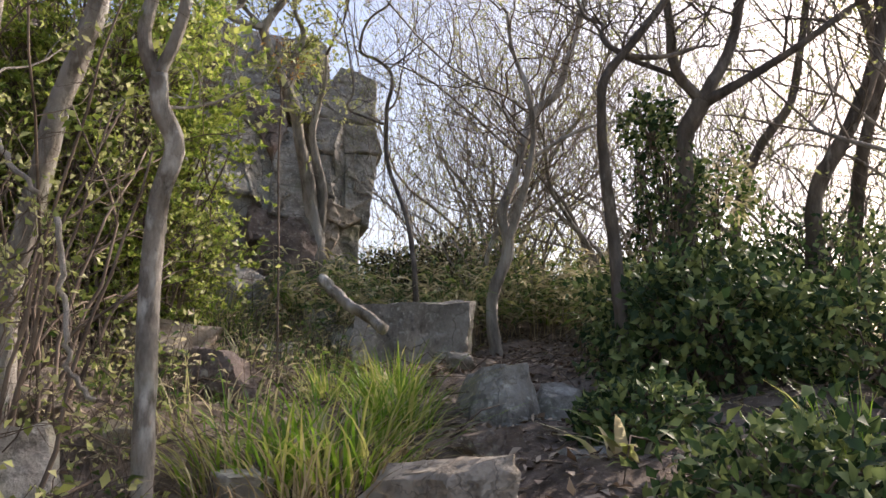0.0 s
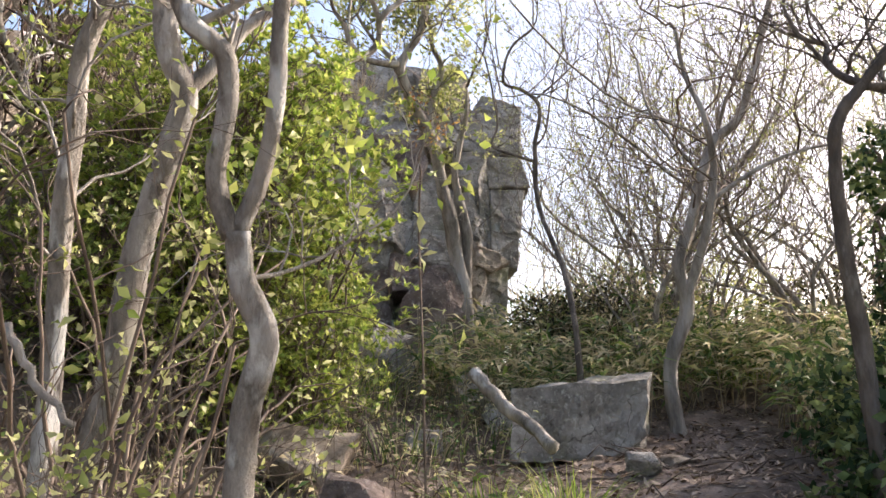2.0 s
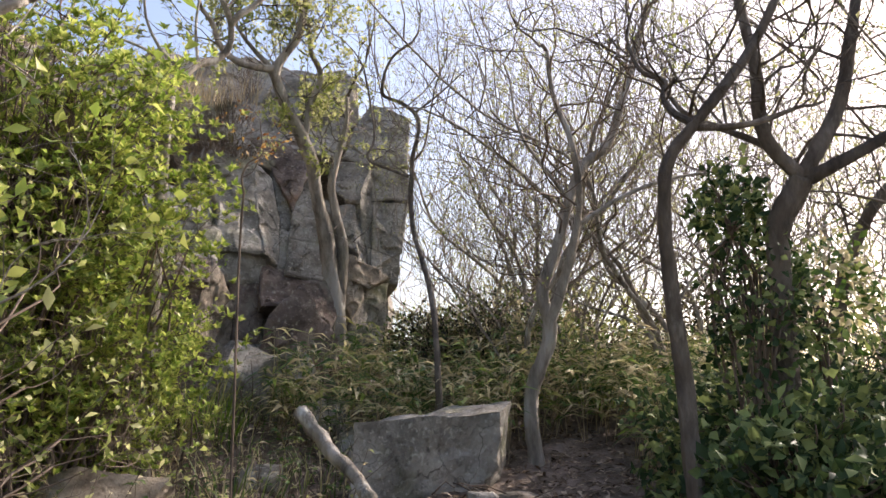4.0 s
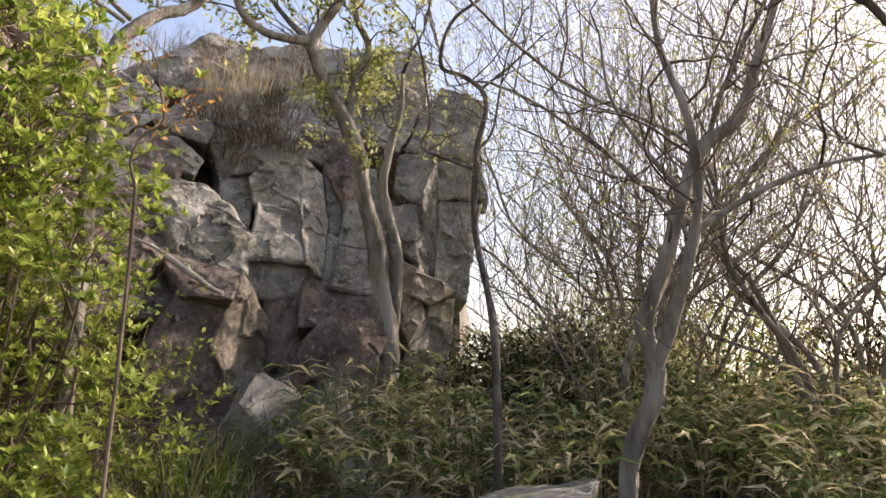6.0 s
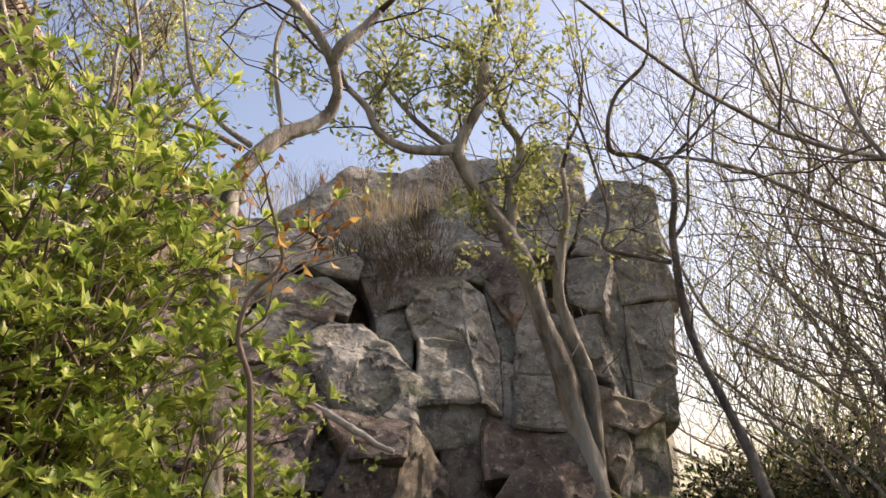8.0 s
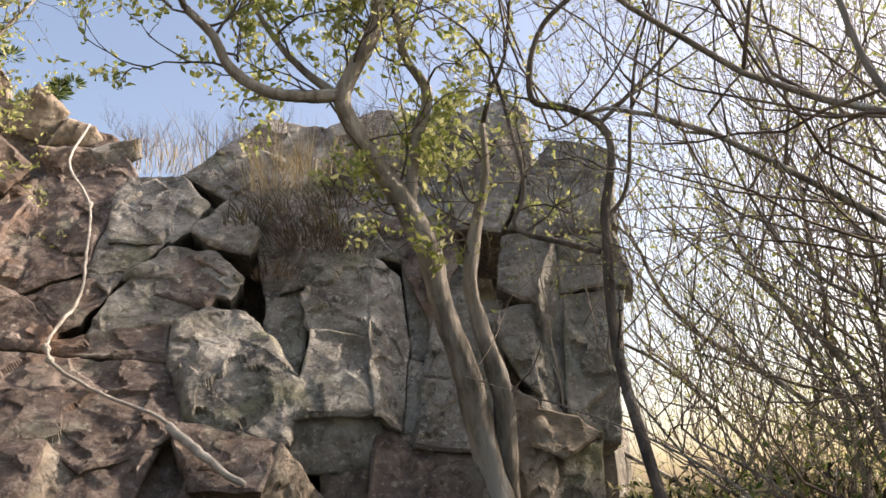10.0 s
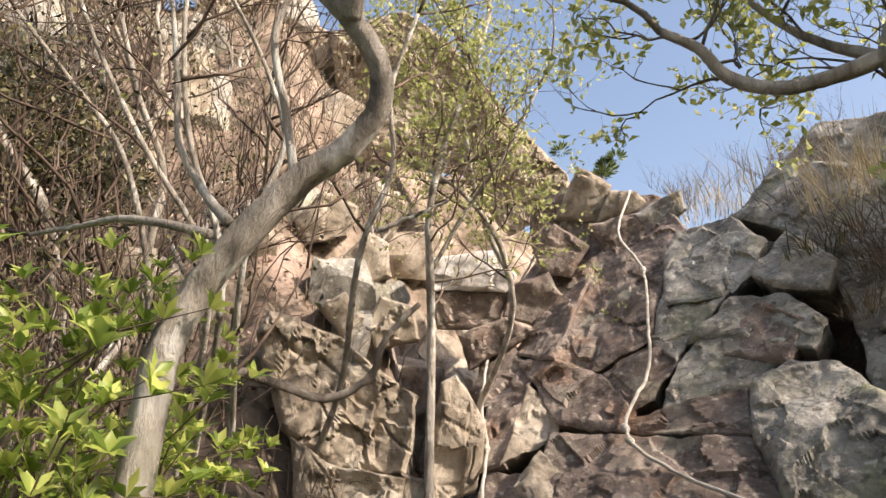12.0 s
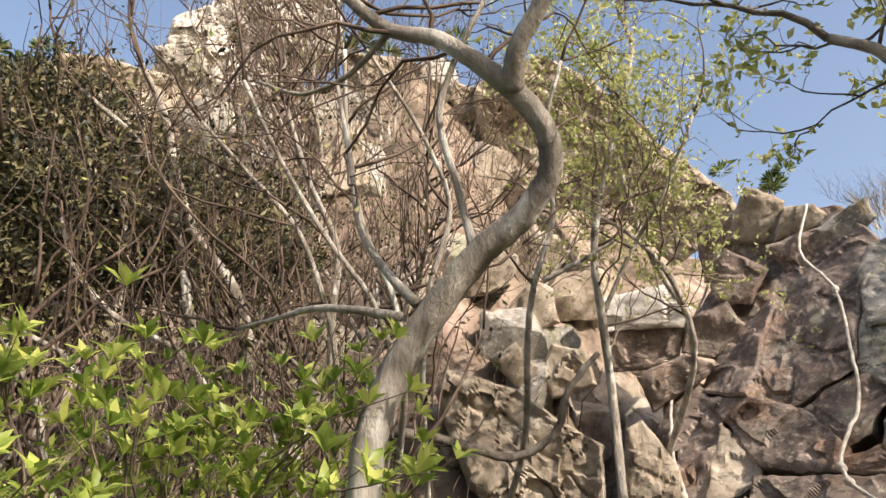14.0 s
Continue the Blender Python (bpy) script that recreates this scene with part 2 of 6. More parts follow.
def block(name, quad, back, mat, parent=None, n=9, rough=0.05, seed=0, chip=0.12, groove=0.0):
    """A rock slab: a four-cornered front face and its depth behind it, its corners broken off along random planes, its faces uneven."""
    front = [Vector(p) for p in quad]
    centre = sum(front, Vector()) / 4
    front = [centre + (p - centre) * 1.05 for p in front]
    back = Vector(back)
    size = ((front[1] - front[0]).length + (front[3] - front[0]).length) / 2
    r = random.Random(seed)
    rear = [p + back + Vector((r.uniform(-1, 1), r.uniform(-1, 1), r.uniform(-1, 1))) * size * (0.03 + 0.3 * chip) for p in front]
    cuts = []
    for _ in range(int(chip * 22)):
        d = Vector((r.choice((-1, 1)) * r.uniform(0.3, 1), r.choice((-1, 1)) * r.uniform(0.3, 1), -r.uniform(0.15, 1))).normalized()
        cuts.append((d, r.uniform(1.2, 1.5) - chip * 0.5))
    n = int(n * 1.5)
    steps = [-1 + 2 * i / n for i in range(n + 1)]
    ids, verts, faces = {}, [], []
    off = Vector((seed * 3.7, seed * 1.3, seed * 2.1))
    s = 2.0 / max(0.3, size)

    def corner(a, b, c):
        key = (round(a, 4), round(b, 4), round(c, 4))
        if key in ids:
            return ids[key]
        q = Vector((a, b, c))
        for d, h in cuts:
            over = q.dot(d) - h
            if over > 0:
                q -= d * over
        u, v, w = (q.x + 1) / 2, (q.y + 1) / 2, (q.z + 1) / 2
        f = front[0] * (1 - u) * (1 - v) + front[1] * u * (1 - v) + front[2] * u * v + front[3] * (1 - u) * v
        g = rear[0] * (1 - u) * (1 - v) + rear[1] * u * (1 - v) + rear[2] * u * v + rear[3] * (1 - u) * v
        p = f * (1 - w) + g * w
        out = (p - centre - back / 2).normalized()
        o = p + off
        big = noise.noise(o * s) + 0.5 * noise.noise(o * s * 2.4)
        ledge = noise.noise(Vector((o.x * 1.2, o.y * 1.2, o.z * 5)))
        step = 0.5 * math.floor(ledge * 4) / 4 + 0.5 * abs(noise.noise(o * 7))
        k = rough * size * big * 1.3 - (0.02 + rough * 0.25) * step * min(1.0, size) + 0.012 * noise.noise(o * 17)
        if groove:
            k -= groove * size * max(0.0, 0.22 - abs(noise.noise(Vector((o.x * 3.0, o.y * 3.0, o.z * 1.6))))) * 1.3
        ids[key] = len(verts)
        verts.append(p + out * k)
        return ids[key]

    for axis in range(3):
        for side in (-1, 1):
            for i in range(n):
                for j in range(n):
                    loop = []
                    for a, b in ((steps[i], steps[j]), (steps[i + 1], steps[j]), (steps[i + 1], steps[j + 1]), (steps[i], steps[j + 1])):
                        c = [a, b]
                        c.insert(axis, side)
                        loop.append(corner(*c))
                    flip = (side > 0) == (axis != 1)
                    faces.append(tuple(loop if flip else loop[::-1]))
    ob = mesh_object(name, verts, faces, mat, parent, True, 28)
    bm = bmesh.new()
    bm.from_mesh(ob.data)
    bmesh.ops.recalc_face_normals(bm, faces=bm.faces)
    bm.to_mesh(ob.data)
    bm.free()
    return ob


def slab(name, corners, depth, mat, seed=0, bevel=0.03, rough=1.0, parent=None):
    """A broken rock: a many-cornered front face with chipped edges and uneven relief, carried back into the hill by its depth."""
    pts = [Vector(p) for p in corners]
    k = len(pts)
    mid = sum(pts, Vector()) / k
    pts = [p + (p - mid).normalized() * 0.018 for p in pts]
    bevel *= 0.7
    face = sum(((pts[i] - mid).cross(pts[(i + 1) % k] - mid) for i in range(k)), Vector()).normalized()
    if face.dot(mid - Vector((0.3, 4.0, 3.6))) > 0:
        face = -face
    inward = ((mid - Vector((0.0, 4.2, 3.9))).normalized() - face * 0.45).normalized()
    size = max((p - mid).length for p in pts)
    n = max(6, min(40, int(size / 0.024)))
    off = Vector((seed * 3.1, seed * 1.7, seed * 0.6))
    ids, verts, faces, rim = {}, [], [], []

    def spot(p):
        key = (round(p.x, 4), round(p.y, 4), round(p.z, 4))
        if key in ids:
            return ids[key]
        gap = 9.0
        for i in range(k):
            a, e = pts[i], pts[(i + 1) % k] - pts[i]
            u = min(1.0, max(0.0, (p - a).dot(e) / e.length_squared))
            gap = min(gap, (p - a - e * u).length)
        warp = Vector((noise.noise(p * 4), noise.noise(p * 4 + Vector((9, 0, 0))), noise.noise(p * 4 + Vector((0, 9, 0))))) * 0.022
        warp += Vector((noise.noise(p * 13), noise.noise(p * 13 + Vector((9, 0, 0))), noise.noise(p * 13 + Vector((0, 9, 0))))) * 0.009
        o = p + off
        wide = bevel * (0.55 + 1.1 * abs(noise.noise(o * 6)) + 0.8 * max(0.0, noise.noise(o * 2.3)))
        drop = 0.0
        if gap < wide:
            q = 1 - gap / wide
            drop = 0.7 * wide * (1 - math.sqrt(max(0.0, 1 - q * q))) + 0.2 * wide * q
        near, second = noise.voronoi(o * Vector((3.2, 3.2, 2.2)))[0][:2] if rough < 2 else noise.voronoi(Vector((o.x * 5, o.y * 5, o.z * 2.4)))[0][:2]
        chipped = noise.cell(Vector((o.x * 3.5 + 0.6 * noise.noise(o * 5), o.y * 3.5, o.z * 4 + 0.6 * noise.noise(o * 7))))
        lift = rough * (0.05 * size * noise.noise(o * 1.6 / max(size, 0.2)) + 0.022 * chipped * min(1.0, gap / 0.05) + 0.013 * noise.noise(o * 6) + 0.009 * (0.4 - abs(noise.noise(o * 11))) + 0.004 * noise.noise(o * 28))
        if second - near < 0.05 and rough > 1.5:
            lift -= 0.012 * rough * (1 - (second - near) / 0.05) * min(1.0, gap / 0.04)
        ids[key] = len(verts)
        verts.append(p + warp + face * (lift - drop))
        return ids[key]

    for i in range(k):
        a, b = pts[i], pts[(i + 1) % k]
        rows = [[spot(mid + (a - mid) * (s / n) + (b - a) * (j / n)) for j in range(s + 1)] for s in range(n + 1)]
        rim += rows[n][:-1]
        for s in range(1, n + 1):
            for j in range(s):
                faces.append((rows[s][j], rows[s][j + 1], rows[s - 1][j]))
                if j < s - 1:
                    faces.append((rows[s - 1][j], rows[s][j + 1], rows[s - 1][j + 1]))
    last = rim
    for share in (0.06, 0.16, 0.4, 1.0):
        ring = []
        for i in rim:
            p = verts[i] + inward * depth * share
            p += (p - mid).normalized() * 0.02 * noise.noise((p + off) * 8)
            ring.append(len(verts))
            verts.append(p)
        faces += [(last[i], last[(i + 1) % len(rim)], ring[(i + 1) % len(rim)], ring[i]) for i in range(len(rim))]
        last = ring
    faces.append(tuple(last))
    ob = mesh_object(name, verts, faces, mat, parent, True, 24)
    bm = bmesh.new()
    bm.from_mesh(ob.data)
    bmesh.ops.recalc_face_normals(bm, faces=bm.faces)
    bm.to_mesh(ob.data)
    bm.free()
    return ob


def boulder(name, place, size, mat, seed=0, turn=0.0, parent=None):
    """A loose broken stone half sunk at place, of size (wide, deep, high)."""
    r = random.Random(seed)
    bm = bmesh.new()
    bmesh.ops.create_icosphere(bm, subdivisions=4, radius=1.25)
    cuts = [(Vector((r.gauss(0, 1), r.gauss(0, 1), r.gauss(0, 0.7))).normalized(), r.uniform(0.55, 0.95)) for _ in range(13)] + [(Vector((r.gauss(0, 0.25), r.gauss(0, 0.25), 1)).normalized(), 0.72)]
    m = Matrix.Translation(place) @ Matrix.Rotation(radians(turn), 4, "Z")
    off = Vector((seed * 1.7, seed * 0.9, 0))
    for v in bm.verts:
        for d, h in cuts:
            over = v.co.dot(d) - h
            if over > 0:
                v.co -= d * over
        k = 0.11 * noise.noise(v.co * 2.2 + off) + 0.05 * noise.noise(v.co * 6 + off) + 0.02 * noise.noise(v.co * 15 + off)
        v.co *= 1 + k
        v.co = m @ Vector((v.co.x * size[0] * 0.55, v.co.y * size[1] * 0.55, v.co.z * size[2] * 0.85 + size[2] * 0.2))
    me = bpy.data.meshes.new(name)
    bm.to_mesh(me)
    bm.free()
    me.materials.append(mat)
    me.shade_smooth()
    me.set_sharp_from_angle(angle=radians(26))
    ob = new(name, me)
    if parent:
        ob.parent = parent
        ob.matrix_parent_inverse = parent.matrix_world.inverted()
    return ob


class Soup:
    """Collects many small pieces for one mesh."""

    def __init__(self):
        self.v, self.f, self.n = [], [], 0

    def add(self, verts, faces):
        self.v.append(np.asarray(verts, dtype=float))
        self.f.extend([tuple(i + self.n for i in f) for f in faces])
        self.n += len(verts)

    def tube(self, pts, radii, sides=6, flute=0.0, seed=0):
        pts = np.asarray(pts, dtype=float)
        k = len(pts)
        t = np.gradient(pts, axis=0)
        t /= np.linalg.norm(t, axis=1)[:, None] + 1e-9
        ref = np.array((0.31, 0.17, 0.93)) if abs(t[0][2]) < 0.9 else np.array((0.95, 0.2, 0.1))
        a = np.cross(t, ref)
        a /= np.linalg.norm(a, axis=1)[:, None] + 1e-9
        if sides >= 7:
            for i in range(1, k):
                q = a[i - 1] - t[i] * np.dot(a[i - 1], t[i])
                a[i] = q / (np.linalg.norm(q) + 1e-9)
        b = np.cross(t, a)
        ang = np.linspace(0, 2 * np.pi, sides, endpoint=False)
        ring = a[:, None, :] * np.cos(ang)[None, :, None] + b[:, None, :] * np.sin(ang)[None, :, None]
        fat = np.asarray(radii)[:, None] * np.ones((1, sides))
        if flute:
            run = np.concatenate([[0], np.cumsum(np.linalg.norm(np.diff(pts, axis=0), axis=1))])
            for i in range(k):
                for j in range(sides):
                    tw = ang[j] + run[i] * 1.5
                    fat[i, j] *= 1 + flute * (noise.noise((math.cos(tw) * 1.6 + seed, math.sin(tw) * 1.6, run[i] * 1.8)) + 0.6 * noise.noise((math.cos(tw) * 4, math.sin(tw) * 4 + seed, run[i] * 5)))
        verts = (pts[:, None, :] + ring * fat[:, :, None]).reshape(-1, 3)
        faces = [(i * sides + j, i * sides + (j + 1) % sides, (i + 1) * sides + (j + 1) % sides, (i + 1) * sides + j) for i in range(k - 1) for j in range(sides)]
        if sides > 3:
            faces.append(tuple(range(sides - 1, -1, -1)))
            faces.append(tuple((k - 1) * sides + j for j in range(sides)))
        self.add(verts, faces)

    def leaf(self, at, along, up, length, width, droop=0.25):
        along = np.asarray(along, dtype=float)
        along = along / (np.linalg.norm(along) + 1e-9)
        side = np.cross(along, up)
        side = side / (np.linalg.norm(side) + 1e-9)
        nrm = np.cross(side, along)
        p = np.asarray(at, dtype=float)
        mid = p + along * length * 0.55
        tip = p + along * length - nrm * length * droop
        self.add([p, mid + side * width / 2 + nrm * width * 0.15, tip, mid - side * width / 2 + nrm * width * 0.15, mid - nrm * width * 0.02],
                 [(0, 1, 4), (1, 2, 4), (2, 3, 4), (3, 0, 4)])

    def blade(self, at, lean, length, width, bend=0.5, steps=4):
        p = np.asarray(at, dtype=float)
        lean = np.asarray(lean, dtype=float)
        flat = np.array((lean[1], -lean[0], 0.0))
        flat = flat / (np.linalg.norm(flat) + 1e-9)
        verts = []
        for i in range(steps + 1):
            u = i / steps
            c = p + np.array((0, 0, 1.0)) * length * (u - bend * u * u * 0.6) + lean * length * (u * 0.35 + bend * u * u)
            w = width * (1 - u ** 1.6) * 0.5 + 0.0004
            verts += [c - flat * w, c + flat * w]
        self.add(verts, [(2 * i, 2 * i + 1, 2 * i + 3, 2 * i + 2) for i in range(steps)])

    def make(self, name, mat, parent=None, smooth=True):
        return mesh_object(name, np.concatenate(self.v), self.f, mat, parent, smooth)


def smooth_line(pts, steps=5, wobble=0.0, seed=0):
    """A flowing line through the given places, a little uneven."""
    p = [Vector(q) for q in pts]
    p = [p[0] * 2 - p[1]] + p + [p[-1] * 2 - p[-2]]
    out = []
    r = random.Random(seed)
    for i in range(1, len(p) - 2):
        for s in range(steps):
            u = s / steps
            a, b, c, d = p[i - 1], p[i], p[i + 1], p[i + 2]
            e, f, g = (b - a).length + 1e-6, (c - b).length + 1e-6, (d - c).length + 1e-6
            v = ((b - a) * (f / e) + (c - b) * (e / f)) * (f / (e + f))
            w = ((c - b) * (g / f) + (d - c) * (f / g)) * (f / (f + g))
            q = b * (2 * u ** 3 - 3 * u * u + 1) + v * (u ** 3 - 2 * u * u + u) + c * (3 * u * u - 2 * u ** 3) + w * (u ** 3 - u * u)
            out.append(q + Vector((r.uniform(-1, 1), r.uniform(-1, 1), r.uniform(-1, 1))) * wobble)
    out.append(p[-2])
    return np.array([tuple(q) for q in out])


def branch_out(soup, tips, start, way, length, radius, level, r, spread=0.7, rise=0.25, kids=3, crook=0.28):
    """A crooked branch that forks again and again; the ends are noted for leaves."""
    way = np.asarray(way, dtype=float)
    way = way / (np.linalg.norm(way) + 1e-9)
    steps = 5 if level > 1 else (4 if level else 2)
    pts, p = [np.asarray(start, dtype=float)], np.asarray(start, dtype=float)
    for i in range(steps):
        way = way + r.normal(0, crook, 3) + np.array((0, 0, rise * 0.25))
        way = way / np.linalg.norm(way)
        p = p + way * length / steps
        pts.append(p)
    soup.tube(pts, np.linspace(radius, radius * 0.5, len(pts)), 6 if radius > 0.012 else (4 if radius > 0.004 else 3))
    tips.append((p, way))
    if level <= 0:
        tips.append((pts[1], way))
        return
    for i in range(kids):
        u = r.uniform(0.35, 1.0) if i else 1.0
        k = min(steps - 1, int(u * steps))
        at = pts[k] * (1 - (u * steps - k)) + pts[k + 1] * (u * steps - k)
        side = r.normal(0, 1, 3)
        side = side / np.linalg.norm(side)
        branch_out(soup, tips, at, way + side * spread + np.array((0, 0, rise)), length * r.uniform(0.55, 0.85), radius * r.uniform(0.45, 0.62), level - 1, r, spread, rise, kids, crook)


def leafy(tips, per, length, width, r, keep=1.0):
    s = Soup()
    for p, way in tips:
        if r.random() > keep:
            continue
        for _ in range(per):
            d = way * 0.5 + r.normal(0, 0.8, 3)
            s.leaf(p + r.normal(0, 0.015, 3), d, r.normal(0, 1, 3), length * r.uniform(0.6, 1.2), width * r.uniform(0.7, 1.2))
    return s


def whorls(tips, r, leaves=6, length=0.05, width=0.017, keep=1.0):
    """Rosettes of upright pointed leaves at the ends of the twigs."""
    s = Soup()
    for p, way in tips:
        if r.random() > keep:
            continue
        up = np.array((0, 0, 1.0)) * 0.9 + way * 0.5 + r.normal(0, 0.25, 3)
        up = up / np.linalg.norm(up)
        a = np.cross(up, (0.3, 0.9, 0.2))
        a = a / np.linalg.norm(a)
        b = np.cross(up, a)
        k = leaves + r.integers(-1, 3)
        t0 = r.uniform(0, 6.28)
        for i in range(k):
            t = t0 + 6.283 * i / k + r.normal(0, 0.2)
            d = up * r.uniform(0.6, 1.4) + (a * math.cos(t) + b * math.sin(t))
            s.leaf(p, d, up, length * r.uniform(0.6, 1.25), width * r.uniform(0.8, 1.2), r.uniform(0.0, 0.3))
    return s


def tree(name, label, trunks, mat, seed, forks=(), twig_mat=None, twig_len=0.5, twig_level=3, twig_r=0.01, leaf=None, leaf_size=(0.03, 0.014), leaf_per=3, keep=1.0, rise=0.25, kids=3, every=3, crook=0.28, start_at=0.35):
    """A tree from the run of its stems: each stem is places, thickness at foot and at top. Twigs grow from the upper stems."""
    r = np.random.default_rng(seed)
    e = thing(name, trunks[0][0][0], label, "tree")
    twigs, tips = Soup(), []
    for i, (pts, r0, r1, with_twigs) in enumerate(trunks):
        line = smooth_line(pts, 9 if r0 > 0.03 else 6, 0.0005 + r0 * 0.012, seed + i)
        s = Soup()
        rad = np.linspace(r0, r1, len(line)) * r.uniform(0.96, 1.04, len(line))
        if i == 0:
            rad[:3] *= (1.5, 1.25, 1.08)
        s.tube(line, rad, 16 if r0 > 0.02 else 7, 0.28 if r0 > 0.02 else 0.0, seed)
        s.make("trunk" if i == 0 else "limb", mat, e)
        if with_twigs:
            for k in range(int(len(line) * start_at), len(line), every):
                side = r.normal(0, 1, 3)
                side[2] = abs(side[2]) * 0.6 + rise
                branch_out(twigs, tips, line[k], side, twig_len * r.uniform(0.6, 1.3), min(twig_r, rad[k] * 0.7), twig_level, r, 0.7, rise, kids, crook)
            d = line[-1] - line[-2]
            branch_out(twigs, tips, line[-1], d, twig_len * 1.2, rad[-1] * 0.9, twig_level, r, 0.7, rise, kids, crook)
    if twigs.n:
        tagged(twigs.make("brushwood", twig_mat or mat, e), kind="stuff")
    if leaf and tips:
        s = leafy(tips, leaf_per, leaf_size[0], leaf_size[1], r, keep)
        if s.n:
            tagged(s.make("crown", leaf, e), kind="stuff")
    return e


# ---- ground, hillside and distance ----
xs = np.concatenate([np.linspace(-60, -14, 24), np.linspace(-13.6, -7, 34), np.linspace(-6.9, 4, 110), np.linspace(4.3, 12, 20), np.linspace(14, 60, 16)])
ys = np.concatenate([np.linspace(-60, -5, 20), np.linspace(-4.5, 0, 20), np.linspace(0.1, 9, 90), np.linspace(9.3, 20, 30), np.linspace(22, 60, 14)])
g = grid("ground", list(xs), list(ys), LITTER, ground_z)
g.data.materials.append(SLOPE)
mids = np.array([p.center[:] for p in g.data.polygons])
g.data.polygons.foreach_set("material_index", ((mids[:, 0] < np.array([bank(y) for y in mids[:, 1]]) - 1.3) & (mids[:, 2] > 2.6)).astype(np.int32))
tagged(g, "brown leaf-strewn earth trail climbing a rocky hillside", "ground", kind="structure")
ring = [(r_, z_) for r_, z_ in ((45, -17.5), (150, -30), (600, -60), (3000, -70))]
vv, ff = [], []
for r_, z_ in ring:
    for i in range(48):
        vv.append((r_ * math.cos(i * math.pi / 24), r_ * math.sin(i * math.pi / 24), z_))
for k in range(3):
    for i in range(48):
        ff.append((k * 48 + i, k * 48 + (i + 1) % 48, (k + 1) * 48 + (i + 1) % 48, (k + 1) * 48 + i))
tagged(mesh_object("backdrop", vv, ff, FAR), "distant low wooded country below the hill", "land", kind="structure")

# ---- the cliff ----
cliff = thing("cliff", (-2.6, 9.0, 2.4), "weathered grey-brown rock cliff of jointed blocks", "cliff", kind="structure")


def crag(corners, depth, mat, seed, bevel=0.03, rough=1.0):
    return slab("rock_block", corners, depth, mat, seed, bevel, rough, cliff)


# solid rock behind the faces
for n, (quad, deep, mat) in enumerate((
        (((-6.4, 10.3, 6.0), (-1.9, 10.4, 6.2), (-1.5, 9.8, 1.9), (-6.4, 9.9, 2.2)), (-0.6, 3.0, 0), ROCK),
        (((-2.4, 10.1, 6.0), (-1.3, 9.8, 5.5), (-1.25, 9.6, 2.0), (-2.2, 9.4, 2.0)), (-0.4, 2.2, 0), ROCK),
        (((-7.9, 8.6, 5.8), (-5.0, 9.2, 6.0), (-4.4, 8.3, 2.2), (-6.9, 7.3, 2.4)), (-1.4, 2.4, 0), ROCK_RED),
        (((-4.2, 9.1, 5.3), (-1.9, 9.2, 5.1), (-1.6, 8.5, 2.4), (-2.6, 8.2, 2.4)), (-0.3, 1.2, 0), ROCK),
        (((-6.0, 8.3, 5.5), (-3.6, 8.9, 5.2), (-2.4, 8.1, 2.5), (-4.5, 7.1, 2.5)), (-0.5, 1.4, 0), ROCK_RED),
        (((-6.6, 9.2, 6.7), (-4.2, 9.6, 6.3), (-3.6, 9.0, 4.8), (-5.7, 8.4, 4.8)), (-0.4, 1.4, 0), ROCK))):
    block("rock_block", quad, deep, mat, cliff, 18, 0.05, 1 + n, 0.1)
# rounded shoulder and cap above the brush
block("rock_block", ((-6.35, 9.25, 7.05), (-2.93, 9.80, 6.58), (-2.51, 9.40, 5.30), (-5.63, 8.95, 6.10)), (-0.2, 1.9, 0), ROCK, cliff, 18, 0.09, 31, 0.2)
block("rock_block", ((-2.72, 9.50, 6.81), (-1.87, 9.60, 6.65), (-1.48, 9.50, 6.08), (-2.41, 9.30, 6.13)), (-0.3, 1.0, 0), ROCK, cliff, 12, 0.05, 38, 0.15)
# broad slabs to the gully
crag(((-4.39, 6.73, 4.34), (-3.95, 6.99, 4.31), (-3.33, 7.32, 4.22), (-3.05, 7.19, 3.92), (-2.97, 7.07, 3.77), (-3.19, 6.67, 3.58), (-3.45, 6.65, 3.72), (-3.91, 6.34, 3.77), (-4.23, 6.58, 4.12)), 0.55, ROCK_RED, 12, 0.035, 1.0)
crag(((-3.92, 6.33, 3.77), (-3.39, 6.61, 3.72), (-3.12, 6.34, 3.41), (-3.50, 6.16, 3.47)), 0.55, ROCK_RED, 13, 0.03, 1.0)
# sunlit side of the block above, lightened by the pale rock colour
crag(((-3.39, 6.61, 3.72), (-3.26, 6.74, 3.58), (-3.16, 6.46, 3.37), (-3.13, 6.33, 3.41)), 0.55, ROCK_PALE, 14, 0.015, 1.0)
crag(((-4.07, 5.97, 3.58), (-4.62, 6.37, 4.14), (-4.45, 6.49, 4.13), (-4.26, 6.59, 4.11), (-3.90, 6.40, 3.76), (-3.44, 6.16, 3.37), (-3.62, 5.89, 3.32)), 0.55, ROCK_RED, 15, 0.03, 1.0)
crag(((-4.67, 6.28, 4.13), (-5.12, 6.59, 4.65), (-4.91, 6.82, 4.78), (-4.47, 6.43, 4.19)), 0.55, ROCK_RED, 16, 0.03, 1.0)
# lit facet of the same block; the sunlight is in its paler colour
crag(((-4.46, 6.42, 4.19), (-4.89, 6.81, 4.76), (-4.54, 6.86, 4.51), (-4.45, 6.77, 4.34)), 0.55, ROCK_PALE, 17, 0.02, 1.0)
crag(((-4.24, 6.40, 4.02), (-4.30, 6.60, 4.23), (-4.12, 6.62, 4.08), (-3.87, 6.37, 3.75)), 0.55, ROCK_PALE, 18, 0.02, 1.0)
